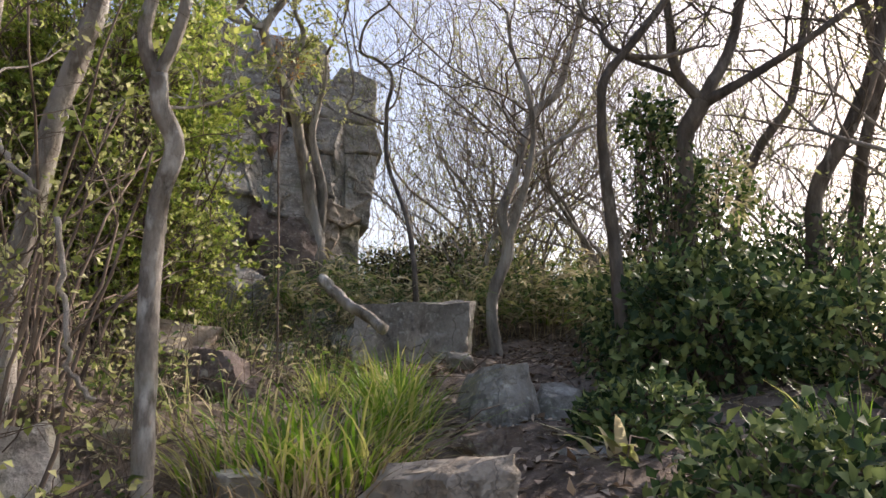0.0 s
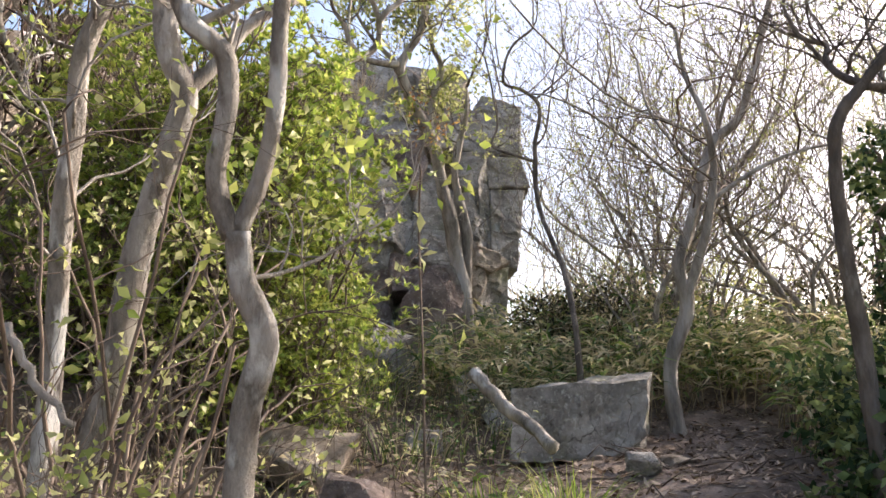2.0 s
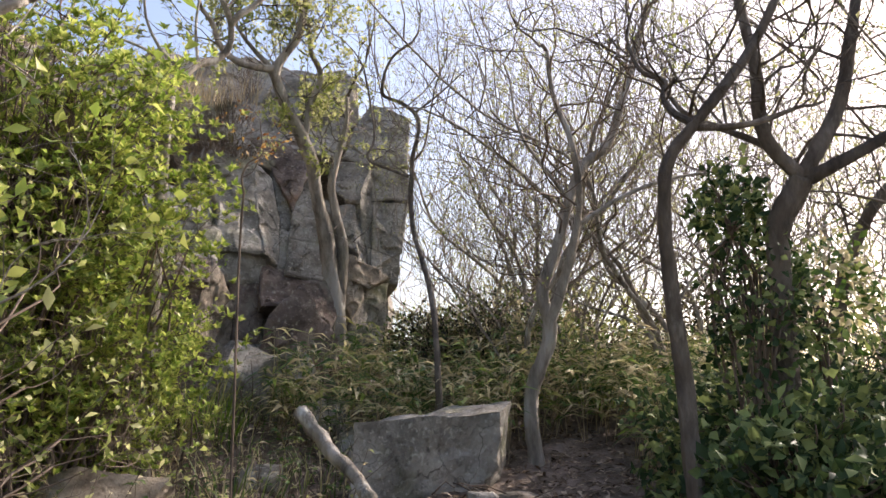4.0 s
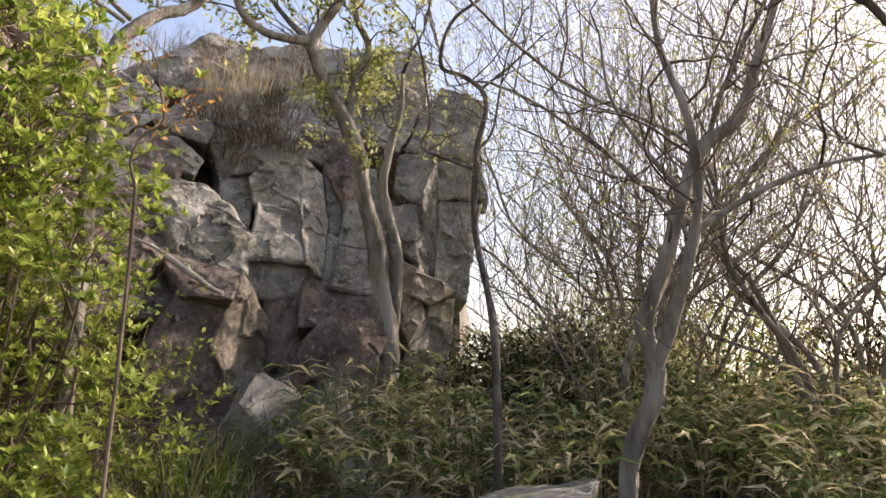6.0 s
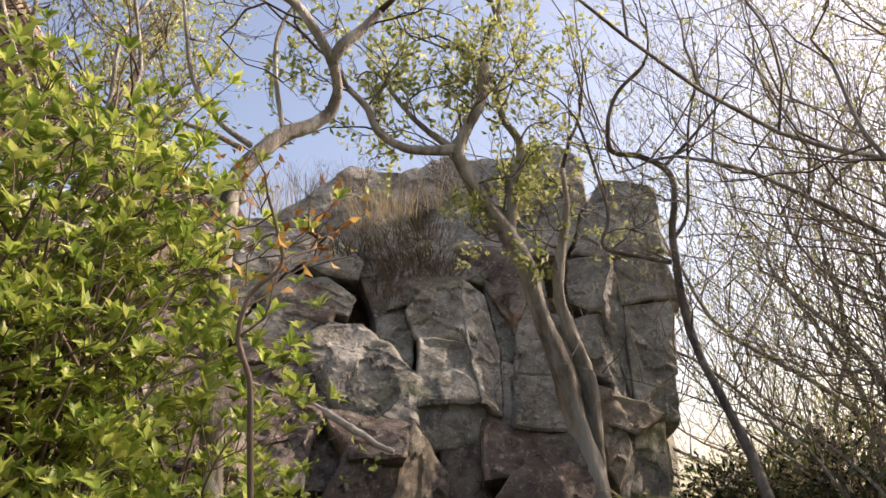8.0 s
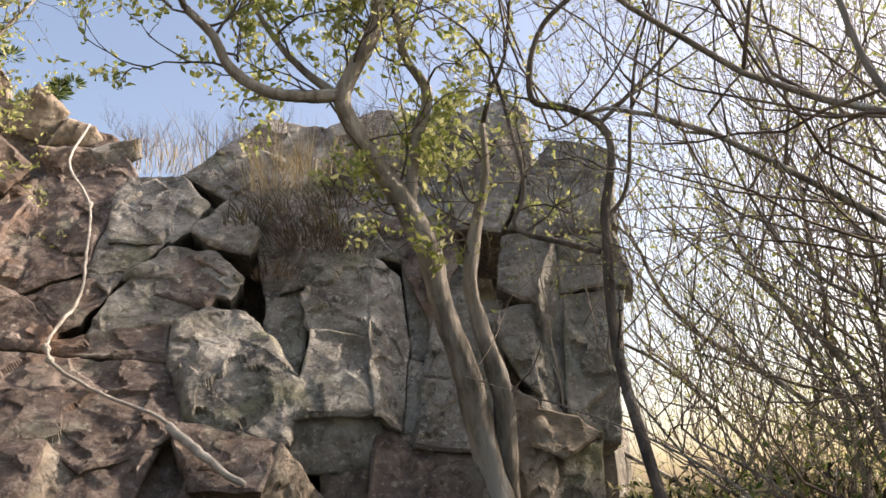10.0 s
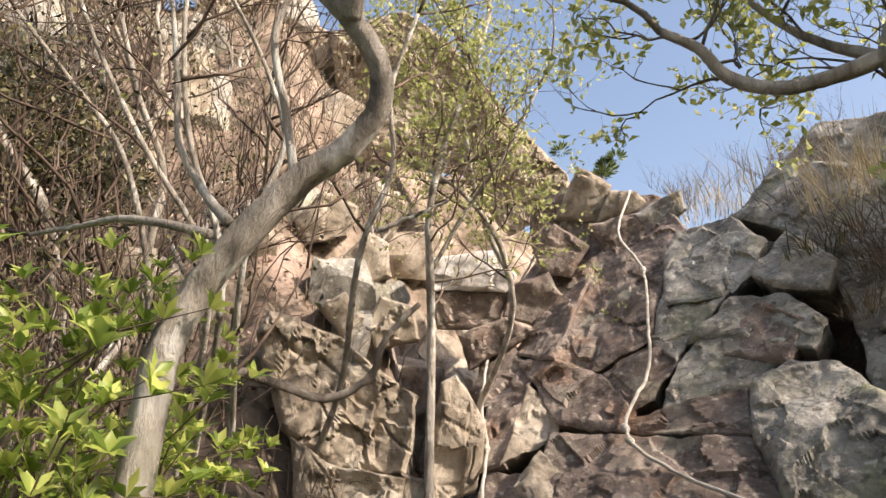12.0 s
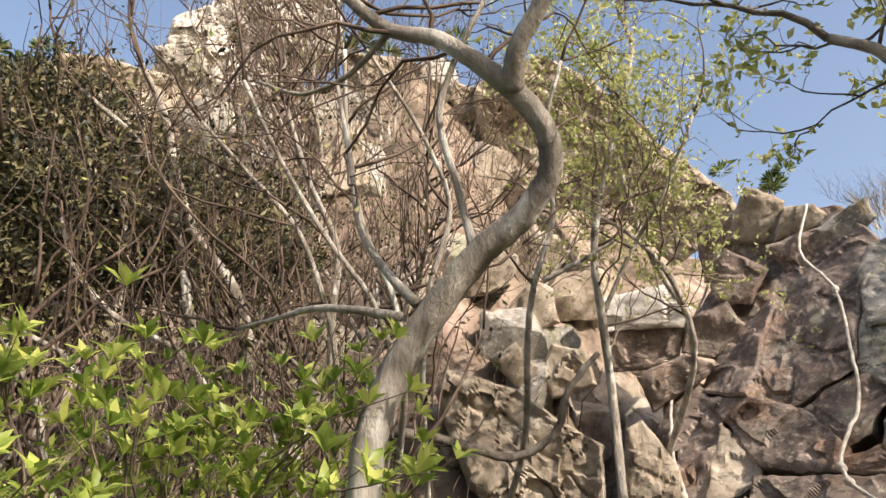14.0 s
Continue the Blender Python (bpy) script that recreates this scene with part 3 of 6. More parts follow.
crag(((-5.41, 6.58, 4.80), (-5.61, 6.79, 5.13), (-5.46, 6.98, 5.23), (-4.97, 6.88, 4.81), (-5.16, 6.60, 4.67)), 0.55, ROCK_RED, 19, 0.03, 1.0)
crag(((-5.42, 6.93, 5.16), (-5.40, 7.47, 5.76), (-5.18, 7.59, 5.83), (-4.84, 7.01, 4.95)), 0.55, ROCK_RED, 20, 0.03, 1.0)
crag(((-4.84, 7.01, 4.95), (-5.16, 7.58, 5.79), (-4.81, 7.52, 5.35), (-4.62, 7.16, 4.84), (-4.73, 7.07, 4.86)), 0.55, ROCK_RED, 21, 0.02, 1.0)
crag(((-5.31, 6.90, 5.07), (-4.88, 7.06, 4.95), (-4.45, 7.14, 4.76), (-4.06, 7.11, 4.47), (-3.99, 6.99, 4.32), (-4.44, 6.80, 4.42), (-4.92, 6.87, 4.79)), 0.55, ROCK_RED, 22, 0.03, 1.0)
crag(((-5.00, 7.56, 5.58), (-4.83, 7.84, 5.81), (-4.61, 7.91, 5.76), (-4.33, 7.46, 5.01), (-4.57, 7.14, 4.82)), 0.55, ROCK_RED, 23, 0.03, 1.0)
crag(((-4.57, 7.14, 4.79), (-4.33, 7.46, 4.99), (-4.07, 7.56, 4.93), (-4.03, 7.24, 4.55), (-4.11, 7.14, 4.50)), 0.55, ROCK_RED, 24, 0.03, 1.0)
crag(((-4.31, 7.47, 5.01), (-4.61, 7.94, 5.80), (-3.99, 7.90, 5.32), (-4.08, 7.63, 5.03), (-4.04, 7.46, 4.82)), 0.55, ROCK, 25, 0.03, 1.0)
# upper blocks
crag(((-4.65, 7.89, 5.79), (-4.70, 8.08, 6.08), (-4.30, 8.27, 6.08), (-3.94, 8.21, 5.74), (-3.89, 8.02, 5.44), (-3.97, 7.89, 5.32)), 0.55, ROCK, 26, 0.06, 1.0)
crag(((-3.85, 7.99, 5.41), (-3.78, 8.26, 5.74), (-3.37, 8.20, 5.38), (-3.34, 8.04, 5.14), (-3.64, 7.97, 5.25)), 0.55, ROCK, 27, 0.05, 1.0)
crag(((-4.03, 7.55, 4.94), (-3.92, 7.84, 5.23), (-3.59, 7.98, 5.18), (-3.30, 7.93, 4.93), (-3.29, 7.79, 4.74), (-3.73, 7.69, 4.91)), 0.55, ROCK, 28, 0.05, 1.0)
crag(((-3.90, 7.19, 4.44), (-4.01, 7.44, 4.77), (-3.99, 7.62, 4.96), (-3.53, 7.82, 4.89), (-3.42, 7.76, 4.75), (-3.56, 7.51, 4.55)), 0.55, ROCK, 29, 0.04, 1.0)
crag(((-4.05, 7.06, 4.42), (-3.89, 7.20, 4.46), (-3.54, 7.50, 4.54), (-3.33, 7.34, 4.23), (-3.97, 7.01, 4.33)), 0.55, ROCK_RED, 30, 0.03, 1.0)
# rounded boulder of the face
crag(((-3.26, 7.28, 4.21), (-3.45, 7.47, 4.53), (-3.35, 7.68, 4.70), (-3.10, 7.75, 4.64), (-2.89, 7.71, 4.44), (-2.53, 7.59, 4.06), (-2.41, 7.34, 3.71), (-2.73, 7.23, 3.82), (-2.99, 7.14, 3.91)), 0.55, ROCK, 31, 0.1, 1.3)
# slab with a broken side, its sunlight painted in as paler rock
crag(((-2.98, 7.13, 3.84), (-2.76, 7.27, 3.82), (-2.46, 7.29, 3.70), (-2.38, 7.06, 3.46), (-2.70, 6.92, 3.48), (-2.95, 7.05, 3.75)), 0.55, ROCK_RED, 32, 0.03, 1.0)
crag(((-2.42, 7.27, 3.68), (-2.34, 7.65, 3.34), (-2.37, 7.68, 3.01), (-2.41, 7.23, 2.79), (-2.52, 7.09, 3.11)), 0.6, ROCK_PALE, 33, 0.015, 1.0)
crag(((-2.43, 7.28, 3.68), (-2.53, 7.11, 3.11), (-2.42, 7.24, 2.79), (-2.77, 6.91, 2.68), (-2.90, 6.74, 3.01), (-2.73, 6.96, 3.54)), 0.6, ROCK_RED, 34, 0.03, 1.0)
crag(((-2.77, 6.91, 2.67), (-2.41, 7.23, 2.77), (-2.27, 7.41, 2.56), (-2.30, 7.38, 2.06), (-2.80, 6.88, 2.09)), 0.6, ROCK_RED, 35, 0.04, 1.0)
crag(((-2.40, 7.55, 2.96), (-2.19, 7.75, 3.07), (-1.93, 7.87, 2.93), (-1.83, 7.81, 2.57), (-2.07, 7.61, 2.34), (-2.35, 7.48, 2.56)), 0.6, ROCK, 36, 0.06, 1.0)
crag(((-1.82, 7.60, 2.74), (-1.44, 7.73, 2.79), (-1.10, 7.73, 2.53), (-1.17, 7.70, 2.23), (-1.75, 7.52, 2.31)), 0.6, ROCK, 37, 0.06, 1.0)
crag(((-2.47, 7.78, 3.84), (-1.97, 8.17, 4.03), (-1.61, 8.40, 3.49), (-1.55, 8.32, 2.82), (-2.41, 7.79, 2.65)), 0.6, ROCK, 38, 0.03, 1.0)
crag(((-2.37, 7.42, 2.53), (-1.80, 7.72, 2.54), (-1.28, 7.77, 2.22), (-1.23, 7.66, 1.89), (-2.27, 7.27, 1.91)), 0.6, ROCK, 39, 0.05, 1.0)
crag(((-3.01, 6.77, 3.32), (-3.07, 6.88, 3.43), (-3.16, 7.08, 3.65), (-3.14, 7.23, 3.76), (-2.90, 7.10, 3.48), (-2.61, 7.31, 3.45), (-2.52, 7.19, 3.26)), 0.55, ROCK_RED, 40, 0.03, 1.0)
crag(((-3.16, 6.42, 3.35), (-3.22, 6.71, 3.57), (-3.02, 7.11, 3.76), (-3.02, 6.95, 3.62), (-2.87, 6.66, 3.32), (-3.02, 6.41, 3.26)), 0.55, ROCK_RED, 41, 0.03, 1.0)
crag(((-3.56, 6.19, 3.45), (-3.23, 6.40, 3.40), (-3.13, 6.42, 3.35), (-2.93, 6.29, 3.16), (-3.22, 5.94, 3.16), (-3.55, 5.94, 3.31)), 0.55, ROCK_RED, 42, 0.03, 1.0)
# pillar with a level crack
crag(((-2.83, 8.02, 4.74), (-2.74, 8.27, 5.03), (-2.49, 8.39, 5.06), (-2.32, 8.02, 4.39), (-2.70, 7.89, 4.48)), 0.55, ROCK, 43, 0.03, 1.0)
crag(((-2.66, 7.86, 4.45), (-2.30, 7.98, 4.37), (-2.11, 7.71, 3.87), (-2.47, 7.47, 3.85), (-2.55, 7.61, 4.07)), 0.55, ROCK, 44, 0.03, 1.0)
crag(((-2.57, 7.47, 3.88), (-2.13, 7.81, 3.95), (-2.13, 7.80, 3.55), (-2.52, 7.45, 3.55)), 0.6, ROCK, 45, 0.03, 1.0)
crag(((-2.38, 7.60, 3.54), (-2.13, 7.80, 3.55), (-2.11, 7.82, 3.30), (-2.12, 7.75, 2.97), (-2.29, 7.55, 2.97)), 0.6, ROCK_RED, 46, 0.04, 1.0)
crag(((-2.10, 7.74, 2.93), (-1.95, 7.80, 2.99), (-1.80, 7.76, 2.76), (-1.83, 7.69, 2.58), (-2.04, 7.65, 2.62)), 0.6, ROCK, 47, 0.05, 1.0)
crag(((-2.48, 8.39, 5.06), (-2.31, 8.44, 4.87), (-2.14, 8.22, 4.35), (-2.03, 7.88, 3.77), (-2.09, 7.69, 3.86), (-2.28, 7.97, 4.37)), 0.55, ROCK, 48, 0.02, 1.0)
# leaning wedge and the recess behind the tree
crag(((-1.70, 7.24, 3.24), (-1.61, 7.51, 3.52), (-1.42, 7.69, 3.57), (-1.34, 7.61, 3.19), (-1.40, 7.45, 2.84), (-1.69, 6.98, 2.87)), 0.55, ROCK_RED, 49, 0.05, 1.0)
crag(((-2.03, 8.38, 4.58), (-1.62, 8.58, 4.65), (-1.54, 8.34, 4.11), (-1.97, 8.11, 4.10)), 0.55, ROCK, 50, 0.03, 1.0)
crag(((-1.96, 8.06, 4.07), (-1.53, 8.29, 4.07), (-1.50, 8.09, 3.61), (-1.91, 7.84, 3.68)), 0.55, ROCK, 51, 0.03, 1.0)
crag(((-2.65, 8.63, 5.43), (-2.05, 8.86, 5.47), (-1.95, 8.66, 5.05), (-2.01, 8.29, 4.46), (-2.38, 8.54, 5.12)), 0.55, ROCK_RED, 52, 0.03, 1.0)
crag(((-3.09, 8.40, 5.33), (-2.68, 8.62, 5.42), (-2.43, 8.54, 5.13), (-2.91, 8.14, 4.84), (-3.05, 8.03, 4.79)), 0.55, ROCK, 53, 0.03, 1.0)
# jointed end of the cliff
crag(((-1.64, 8.77, 5.17), (-1.28, 8.77, 5.12), (-1.32, 8.46, 4.58), (-1.63, 8.54, 4.73)), 0.55, ROCK, 54, 0.03, 1.0)
crag(((-1.28, 8.77, 5.12), (-1.19, 8.69, 4.50), (-1.21, 8.46, 3.86), (-1.32, 8.46, 4.58)), 0.55, ROCK, 55, 0.015, 1.0)
crag(((-1.68, 8.40, 4.52), (-1.39, 8.48, 4.56), (-1.28, 8.23, 3.95), (-1.42, 8.28, 4.07)), 0.55, ROCK, 56, 0.03, 1.0)
crag(((-1.40, 8.52, 4.57), (-1.33, 8.58, 4.57), (-1.21, 8.44, 3.84), (-1.29, 8.23, 3.88)), 0.55, ROCK, 57, 0.015, 1.0)
# slab catching the sun, coloured pale to show it lit
crag(((-1.48, 8.21, 4.03), (-1.29, 8.17, 3.89), (-1.20, 8.19, 3.47), (-1.29, 8.05, 3.21), (-1.42, 8.02, 3.53)), 0.55, ROCK_PALE, 58, 0.03, 1.0)
crag(((-1.29, 8.15, 3.85), (-1.10, 8.26, 3.79), (-0.97, 8.34, 3.71), (-1.15, 8.17, 3.58), (-1.28, 8.08, 3.64)), 0.55, ROCK_PALE, 59, 0.02, 1.0)
crag(((-1.32, 8.20, 3.62), (-0.99, 8.47, 3.66), (-1.06, 8.48, 2.97), (-1.33, 8.08, 2.98)), 0.55, ROCK, 60, 0.03, 1.0)
crag(((-1.26, 8.83, 5.08), (-0.88, 8.95, 5.11), (-0.76, 8.81, 4.69), (-1.22, 8.65, 4.68)), 0.55, ROCK, 61, 0.03, 1.0)
crag(((-1.21, 8.68, 4.65), (-0.83, 8.81, 4.63), (-0.89, 8.61, 4.06), (-1.16, 8.36, 3.78), (-1.17, 8.53, 4.27)), 0.55, ROCK, 62, 0.03, 1.0)
crag(((-1.16, 8.39, 3.78), (-0.90, 8.63, 4.04), (-0.92, 8.56, 3.66), (-1.00, 8.50, 3.68)), 0.55, ROCK, 63, 0.03, 1.0)
crag(((-1.53, 9.11, 5.73), (-1.39, 9.36, 6.15), (-0.90, 9.34, 5.91), (-0.87, 9.00, 5.17), (-1.29, 8.87, 5.14), (-1.60, 8.83, 5.23)), 0.55, ROCK, 64, 0.03, 1.0)
crag(((-2.25, 9.26, 6.52), (-1.78, 9.49, 6.72), (-1.55, 9.38, 6.40), (-1.75, 9.26, 6.25), (-2.01, 9.09, 6.07)), 0.55, ROCK, 65, 0.02, 1.0)
# sunlit side of the cap, its brightness painted with pale rock
crag(((-1.82, 9.23, 6.24), (-1.56, 9.42, 6.41), (-1.52, 9.19, 5.86), (-1.59, 9.05, 5.70)), 0.55, ROCK_PALE, 66, 0.02, 1.0)
crag(((-2.17, 9.11, 6.08), (-1.84, 9.30, 6.27), (-1.58, 9.07, 5.70), (-1.66, 8.80, 5.23), (-1.99, 8.72, 5.29)), 0.55, ROCK, 67, 0.03, 1.0)
crag(((-2.70, 8.93, 5.95), (-2.26, 9.20, 6.20), (-2.02, 8.81, 5.34), (-2.61, 8.68, 5.47)), 0.55, ROCK, 68, 0.03, 1.0)
# shoulder below the brush
crag(((-4.66, 7.90, 5.82), (-4.48, 8.16, 6.06), (-4.14, 8.12, 5.77), (-4.00, 7.85, 5.30), (-4.35, 7.66, 5.31)), 0.55, ROCK, 69, 0.05, 1.0)
crag(((-3.91, 7.67, 5.02), (-3.71, 7.89, 5.16), (-3.38, 7.88, 4.93), (-3.38, 7.68, 4.68), (-3.74, 7.58, 4.79)), 0.55, ROCK_RED, 70, 0.05, 1.0)
crag(((-4.26, 8.36, 6.05), (-3.87, 8.75, 6.40), (-3.27, 8.79, 6.05), (-3.17, 8.43, 5.42), (-3.49, 8.34, 5.49), (-3.88, 8.38, 5.82)), 0.55, ROCK, 71, 0.03, 1.0)
crag(((-3.27, 8.79, 6.05), (-2.72, 8.99, 6.05), (-2.63, 8.69, 5.48), (-3.13, 8.42, 5.38)), 0.55, ROCK, 72, 0.03, 1.0)
# cleft fillers
crag(((-3.19, 8.05, 4.82), (-2.93, 8.15, 4.78), (-2.81, 8.03, 4.52), (-2.70, 7.76, 4.10), (-3.02, 7.88, 4.48)), 0.55, ROCK, 73, 0.03, 1.0)
crag(((-2.37, 8.58, 5.03), (-1.87, 8.75, 5.01), (-1.72, 8.37, 4.19), (-2.12, 8.21, 4.25)), 0.55, ROCK, 74, 0.03, 1.0)
crag(((-2.11, 8.17, 4.21), (-1.71, 8.34, 4.16), (-1.62, 8.16, 3.71), (-2.04, 7.91, 3.75)), 0.55, ROCK, 75, 0.03, 1.0)
crag(((-2.19, 7.86, 3.86), (-2.03, 7.88, 3.74), (-1.61, 8.13, 3.69), (-1.57, 8.00, 3.33), (-2.04, 7.57, 3.33)), 0.55, ROCK_RED, 76, 0.03, 1.0)
crag(((-3.37, 8.21, 5.18), (-3.09, 8.38, 5.24), (-2.83, 8.40, 5.10), (-2.93, 8.15, 4.80), (-3.19, 8.05, 4.83)), 0.55, ROCK_RED, 77, 0.03, 1.0)
crag(((-4.41, 8.37, 6.15), (-3.75, 8.72, 6.22), (-3.17, 8.63, 5.69), (-3.10, 8.38, 5.25), (-3.37, 8.21, 5.19), (-3.91, 8.39, 5.82)), 0.55, ROCK, 78, 0.03, 1.0)
crag(((-3.16, 8.61, 5.68), (-2.60, 8.79, 5.60), (-2.36, 8.54, 5.04), (-2.56, 8.51, 5.12), (-2.82, 8.39, 5.10), (-3.07, 8.37, 5.24)), 0.55, ROCK_RED, 79, 0.03, 1.0)
crag(((-6.35, 7.82, 6.63), (-6.21, 8.10, 6.92), (-5.97, 8.34, 7.08), (-5.34, 8.45, 6.76), (-4.90, 8.33, 6.23), (-4.92, 8.05, 5.85), (-5.28, 7.73, 5.70), (-5.70, 7.63, 5.90)), 2.0, ROCK_RED, 80, 0.03, 1.0)
crag(((-6.27, 7.32, 5.96), (-6.20, 7.80, 6.53), (-5.59, 7.89, 6.19), (-5.48, 7.73, 5.89), (-5.52, 7.27, 5.36)), 2.0, ROCK_RED, 81, 0.03, 1.0)
crag(((-4.60, 8.70, 6.37), (-4.48, 8.98, 6.72), (-4.21, 9.29, 7.06), (-3.59, 9.42, 6.86), (-3.39, 9.14, 6.21), (-3.96, 8.88, 6.16)), 1.5, ROCK, 82, 0.06, 1.0)
crag(((-3.62, 9.41, 6.86), (-3.19, 9.70, 7.11), (-2.40, 9.81, 6.85), (-2.29, 9.55, 6.28), (-2.85, 9.28, 6.09), (-3.41, 9.11, 6.18)), 1.5, ROCK, 83, 0.06, 1.0)
# head of the gully
crag(((-6.03, 7.72, 6.72), (-5.70, 7.85, 7.15), (-5.64, 8.14, 6.96), (-5.85, 8.08, 6.67)), 0.55, ROCK_PALE, 84, 0.05, 1.0)
crag(((-5.50, 7.80, 6.43), (-5.26, 8.13, 6.50), (-5.23, 8.31, 6.31), (-5.54, 8.01, 6.12)), 0.55, ROCK_RED, 85, 0.05, 1.0)
crag(((-5.56, 7.24, 6.18), (-5.41, 7.39, 6.33), (-5.35, 7.65, 6.15), (-5.51, 7.57, 5.92), (-5.61, 7.35, 5.96)), 0.55, ROCK_RED, 86, 0.05, 1.0)
crag(((-5.26, 8.13, 6.50), (-4.97, 8.40, 6.64), (-5.01, 8.46, 6.49), (-5.23, 8.31, 6.32)), 0.55, ROCK, 87, 0.05, 1.0)
crag(((-5.51, 8.05, 6.83), (-5.40, 8.23, 6.80), (-5.39, 8.38, 6.66), (-5.69, 7.99, 6.59)), 0.55, ROCK_PALE, 88, 0.05, 1.0)
crag(((-5.43, 6.95, 5.72), (-5.27, 7.21, 5.79), (-5.28, 7.33, 5.64), (-5.45, 7.16, 5.41), (-5.53, 6.93, 5.49)), 0.55, ROCK_RED, 89, 0.05, 1.0)
crag(((-5.44, 6.51, 5.25), (-5.27, 6.82, 5.38), (-5.21, 7.04, 5.28), (-5.31, 6.89, 5.17), (-5.48, 6.61, 5.00)), 0.55, ROCK_RED, 90, 0.04, 1.0)
crag(((-6.12, 7.52, 6.87), (-5.85, 7.85, 7.02), (-5.87, 8.11, 6.72), (-6.09, 8.03, 6.37), (-6.29, 7.61, 6.45)), 1.8, ROCK_RED, 91, 0.05, 1.0)

# ---- loose rocks by the gully and on the hillside ----
tagged(slab("boulder", ((-4.49, 4.90, 4.82), (-4.44, 4.95, 4.95), (-4.43, 5.35, 4.83), (-4.40, 5.84, 4.51), (-4.49, 5.81, 4.06), (-4.58, 5.37, 4.13), (-4.59, 5.09, 4.33)), 0.9, ROCK_PALE, 92, 0.06, 2.6), "large grooved pale tan boulder beside the gully", "rock")
tagged(slab("boulder", ((-4.40, 5.12, 4.24), (-4.39, 5.34, 4.09), (-4.30, 5.75, 4.02), (-4.34, 5.71, 3.70), (-4.40, 5.50, 3.48), (-4.44, 5.28, 3.48)), 0.8, ROCK_PALE, 93, 0.05, 2.6), "upright grooved tan boulder beside the gully", "rock")
tagged(slab("boulder", ((-4.01, 4.85, 3.94), (-4.00, 5.04, 3.85), (-3.98, 5.30, 3.57), (-3.97, 5.30, 3.35), (-4.02, 4.99, 3.35)), 0.7, ROCK_PALE, 94, 0.05, 1.6), "smooth-faced pale wedge of rock under shrubs", "rock")
tagged(slab("boulder", ((-4.52, 6.04, 4.63), (-4.49, 6.13, 4.66), (-4.47, 6.31, 4.40), (-4.56, 6.27, 4.01), (-4.66, 6.00, 3.93), (-4.59, 6.04, 4.36)), 0.6, ROCK_PALE, 95, 0.06, 1.6), "upright wedge of pale stone in the gully", "rock")
tagged(slab("boulder", ((-4.35, 5.77, 4.04), (-4.30, 5.93, 4.00), (-4.28, 6.02, 3.91), (-4.29, 6.04, 3.71), (-4.36, 5.84, 3.58), (-4.38, 5.77, 3.61)), 0.5, ROCK_PALE, 96, 0.05, 1.5), "knobbly pale stone wedged beside the gully", "rock")
tagged(slab("boulder", ((-5.59, 6.31, 5.92), (-5.38, 6.80, 5.98), (-5.39, 6.97, 5.79), (-5.47, 6.90, 5.68), (-5.68, 6.34, 5.69)), 0.8, ROCK_WHITE, 97, 0.03, 1.0), "whitish angular boulder lodged above the gully", "rock")
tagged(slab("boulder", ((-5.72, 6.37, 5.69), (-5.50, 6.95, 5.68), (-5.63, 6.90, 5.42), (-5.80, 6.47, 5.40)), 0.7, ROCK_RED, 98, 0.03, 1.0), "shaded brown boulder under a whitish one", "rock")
tagged(slab("boulder", ((-5.38, 5.38, 5.33), (-5.31, 5.56, 5.44), (-5.34, 5.71, 5.27), (-5.41, 5.58, 5.14)), 1.1, ROCK_PALE, 99, 0.04, 1.0), "pointed pale rock on the slope", "rock")
tagged(slab("boulder", ((-5.44, 5.77, 5.26), (-5.35, 5.84, 5.45), (-5.31, 6.08, 5.39), (-5.37, 6.15, 5.16), (-5.47, 5.85, 5.09)), 1.1, ROCK_PALE, 100, 0.04, 1.0), "fractured pale rock on the slope", "rock")
tagged(slab("boulder", ((-5.86, 5.64, 5.94), (-5.74, 5.79, 6.13), (-5.74, 5.96, 6.05), (-5.82, 6.03, 5.82), (-5.92, 5.77, 5.72)), 1.1, ROCK_PALE, 101, 0.04, 1.0), "squarish tan rock high on the slope", "rock")
tagged(slab("boulder", ((-6.23, 4.72, 6.07), (-6.09, 4.83, 6.36), (-6.09, 5.09, 6.33), (-6.23, 5.13, 6.02), (-6.28, 4.83, 5.92)), 0.9, ROCK_PALE, 102, 0.03, 1.0), "reddish broken rock high on the slope", "rock")
tagged(slab("boulder", ((-6.08, 5.24, 6.32), (-5.94, 5.43, 6.56), (-5.93, 5.74, 6.46), (-6.06, 5.68, 6.23), (-6.15, 5.34, 6.14)), 0.6, ROCK_PALE, 103, 0.04, 1.0), "pale broken rock high on the slope", "rock")

# ---- block by the trail ----
rock = block("trail_block", ((-0.56, 4.95, 2.19), (0.20, 5.38, 2.25), (0.17, 5.48, 1.75), (-0.59, 4.94, 1.80)), (0.02, 0.55, 0.04), ROCK, None, 18, 0.05, 71, 0.10)
tagged(rock, "squared grey-brown stone block standing beside the trail", "rock")


# ---- trees along the trail ----
def rooted(pts):
    """Carries a stem down into the ground."""
    x, y, z = pts[0]
    gz = ground_z(x, y)
    return [(x + 0.02, y + 0.02, gz - 0.08)] + ([(x + 0.01, y, (gz + z) / 2)] if z - gz > 0.5 else []) + list(pts)


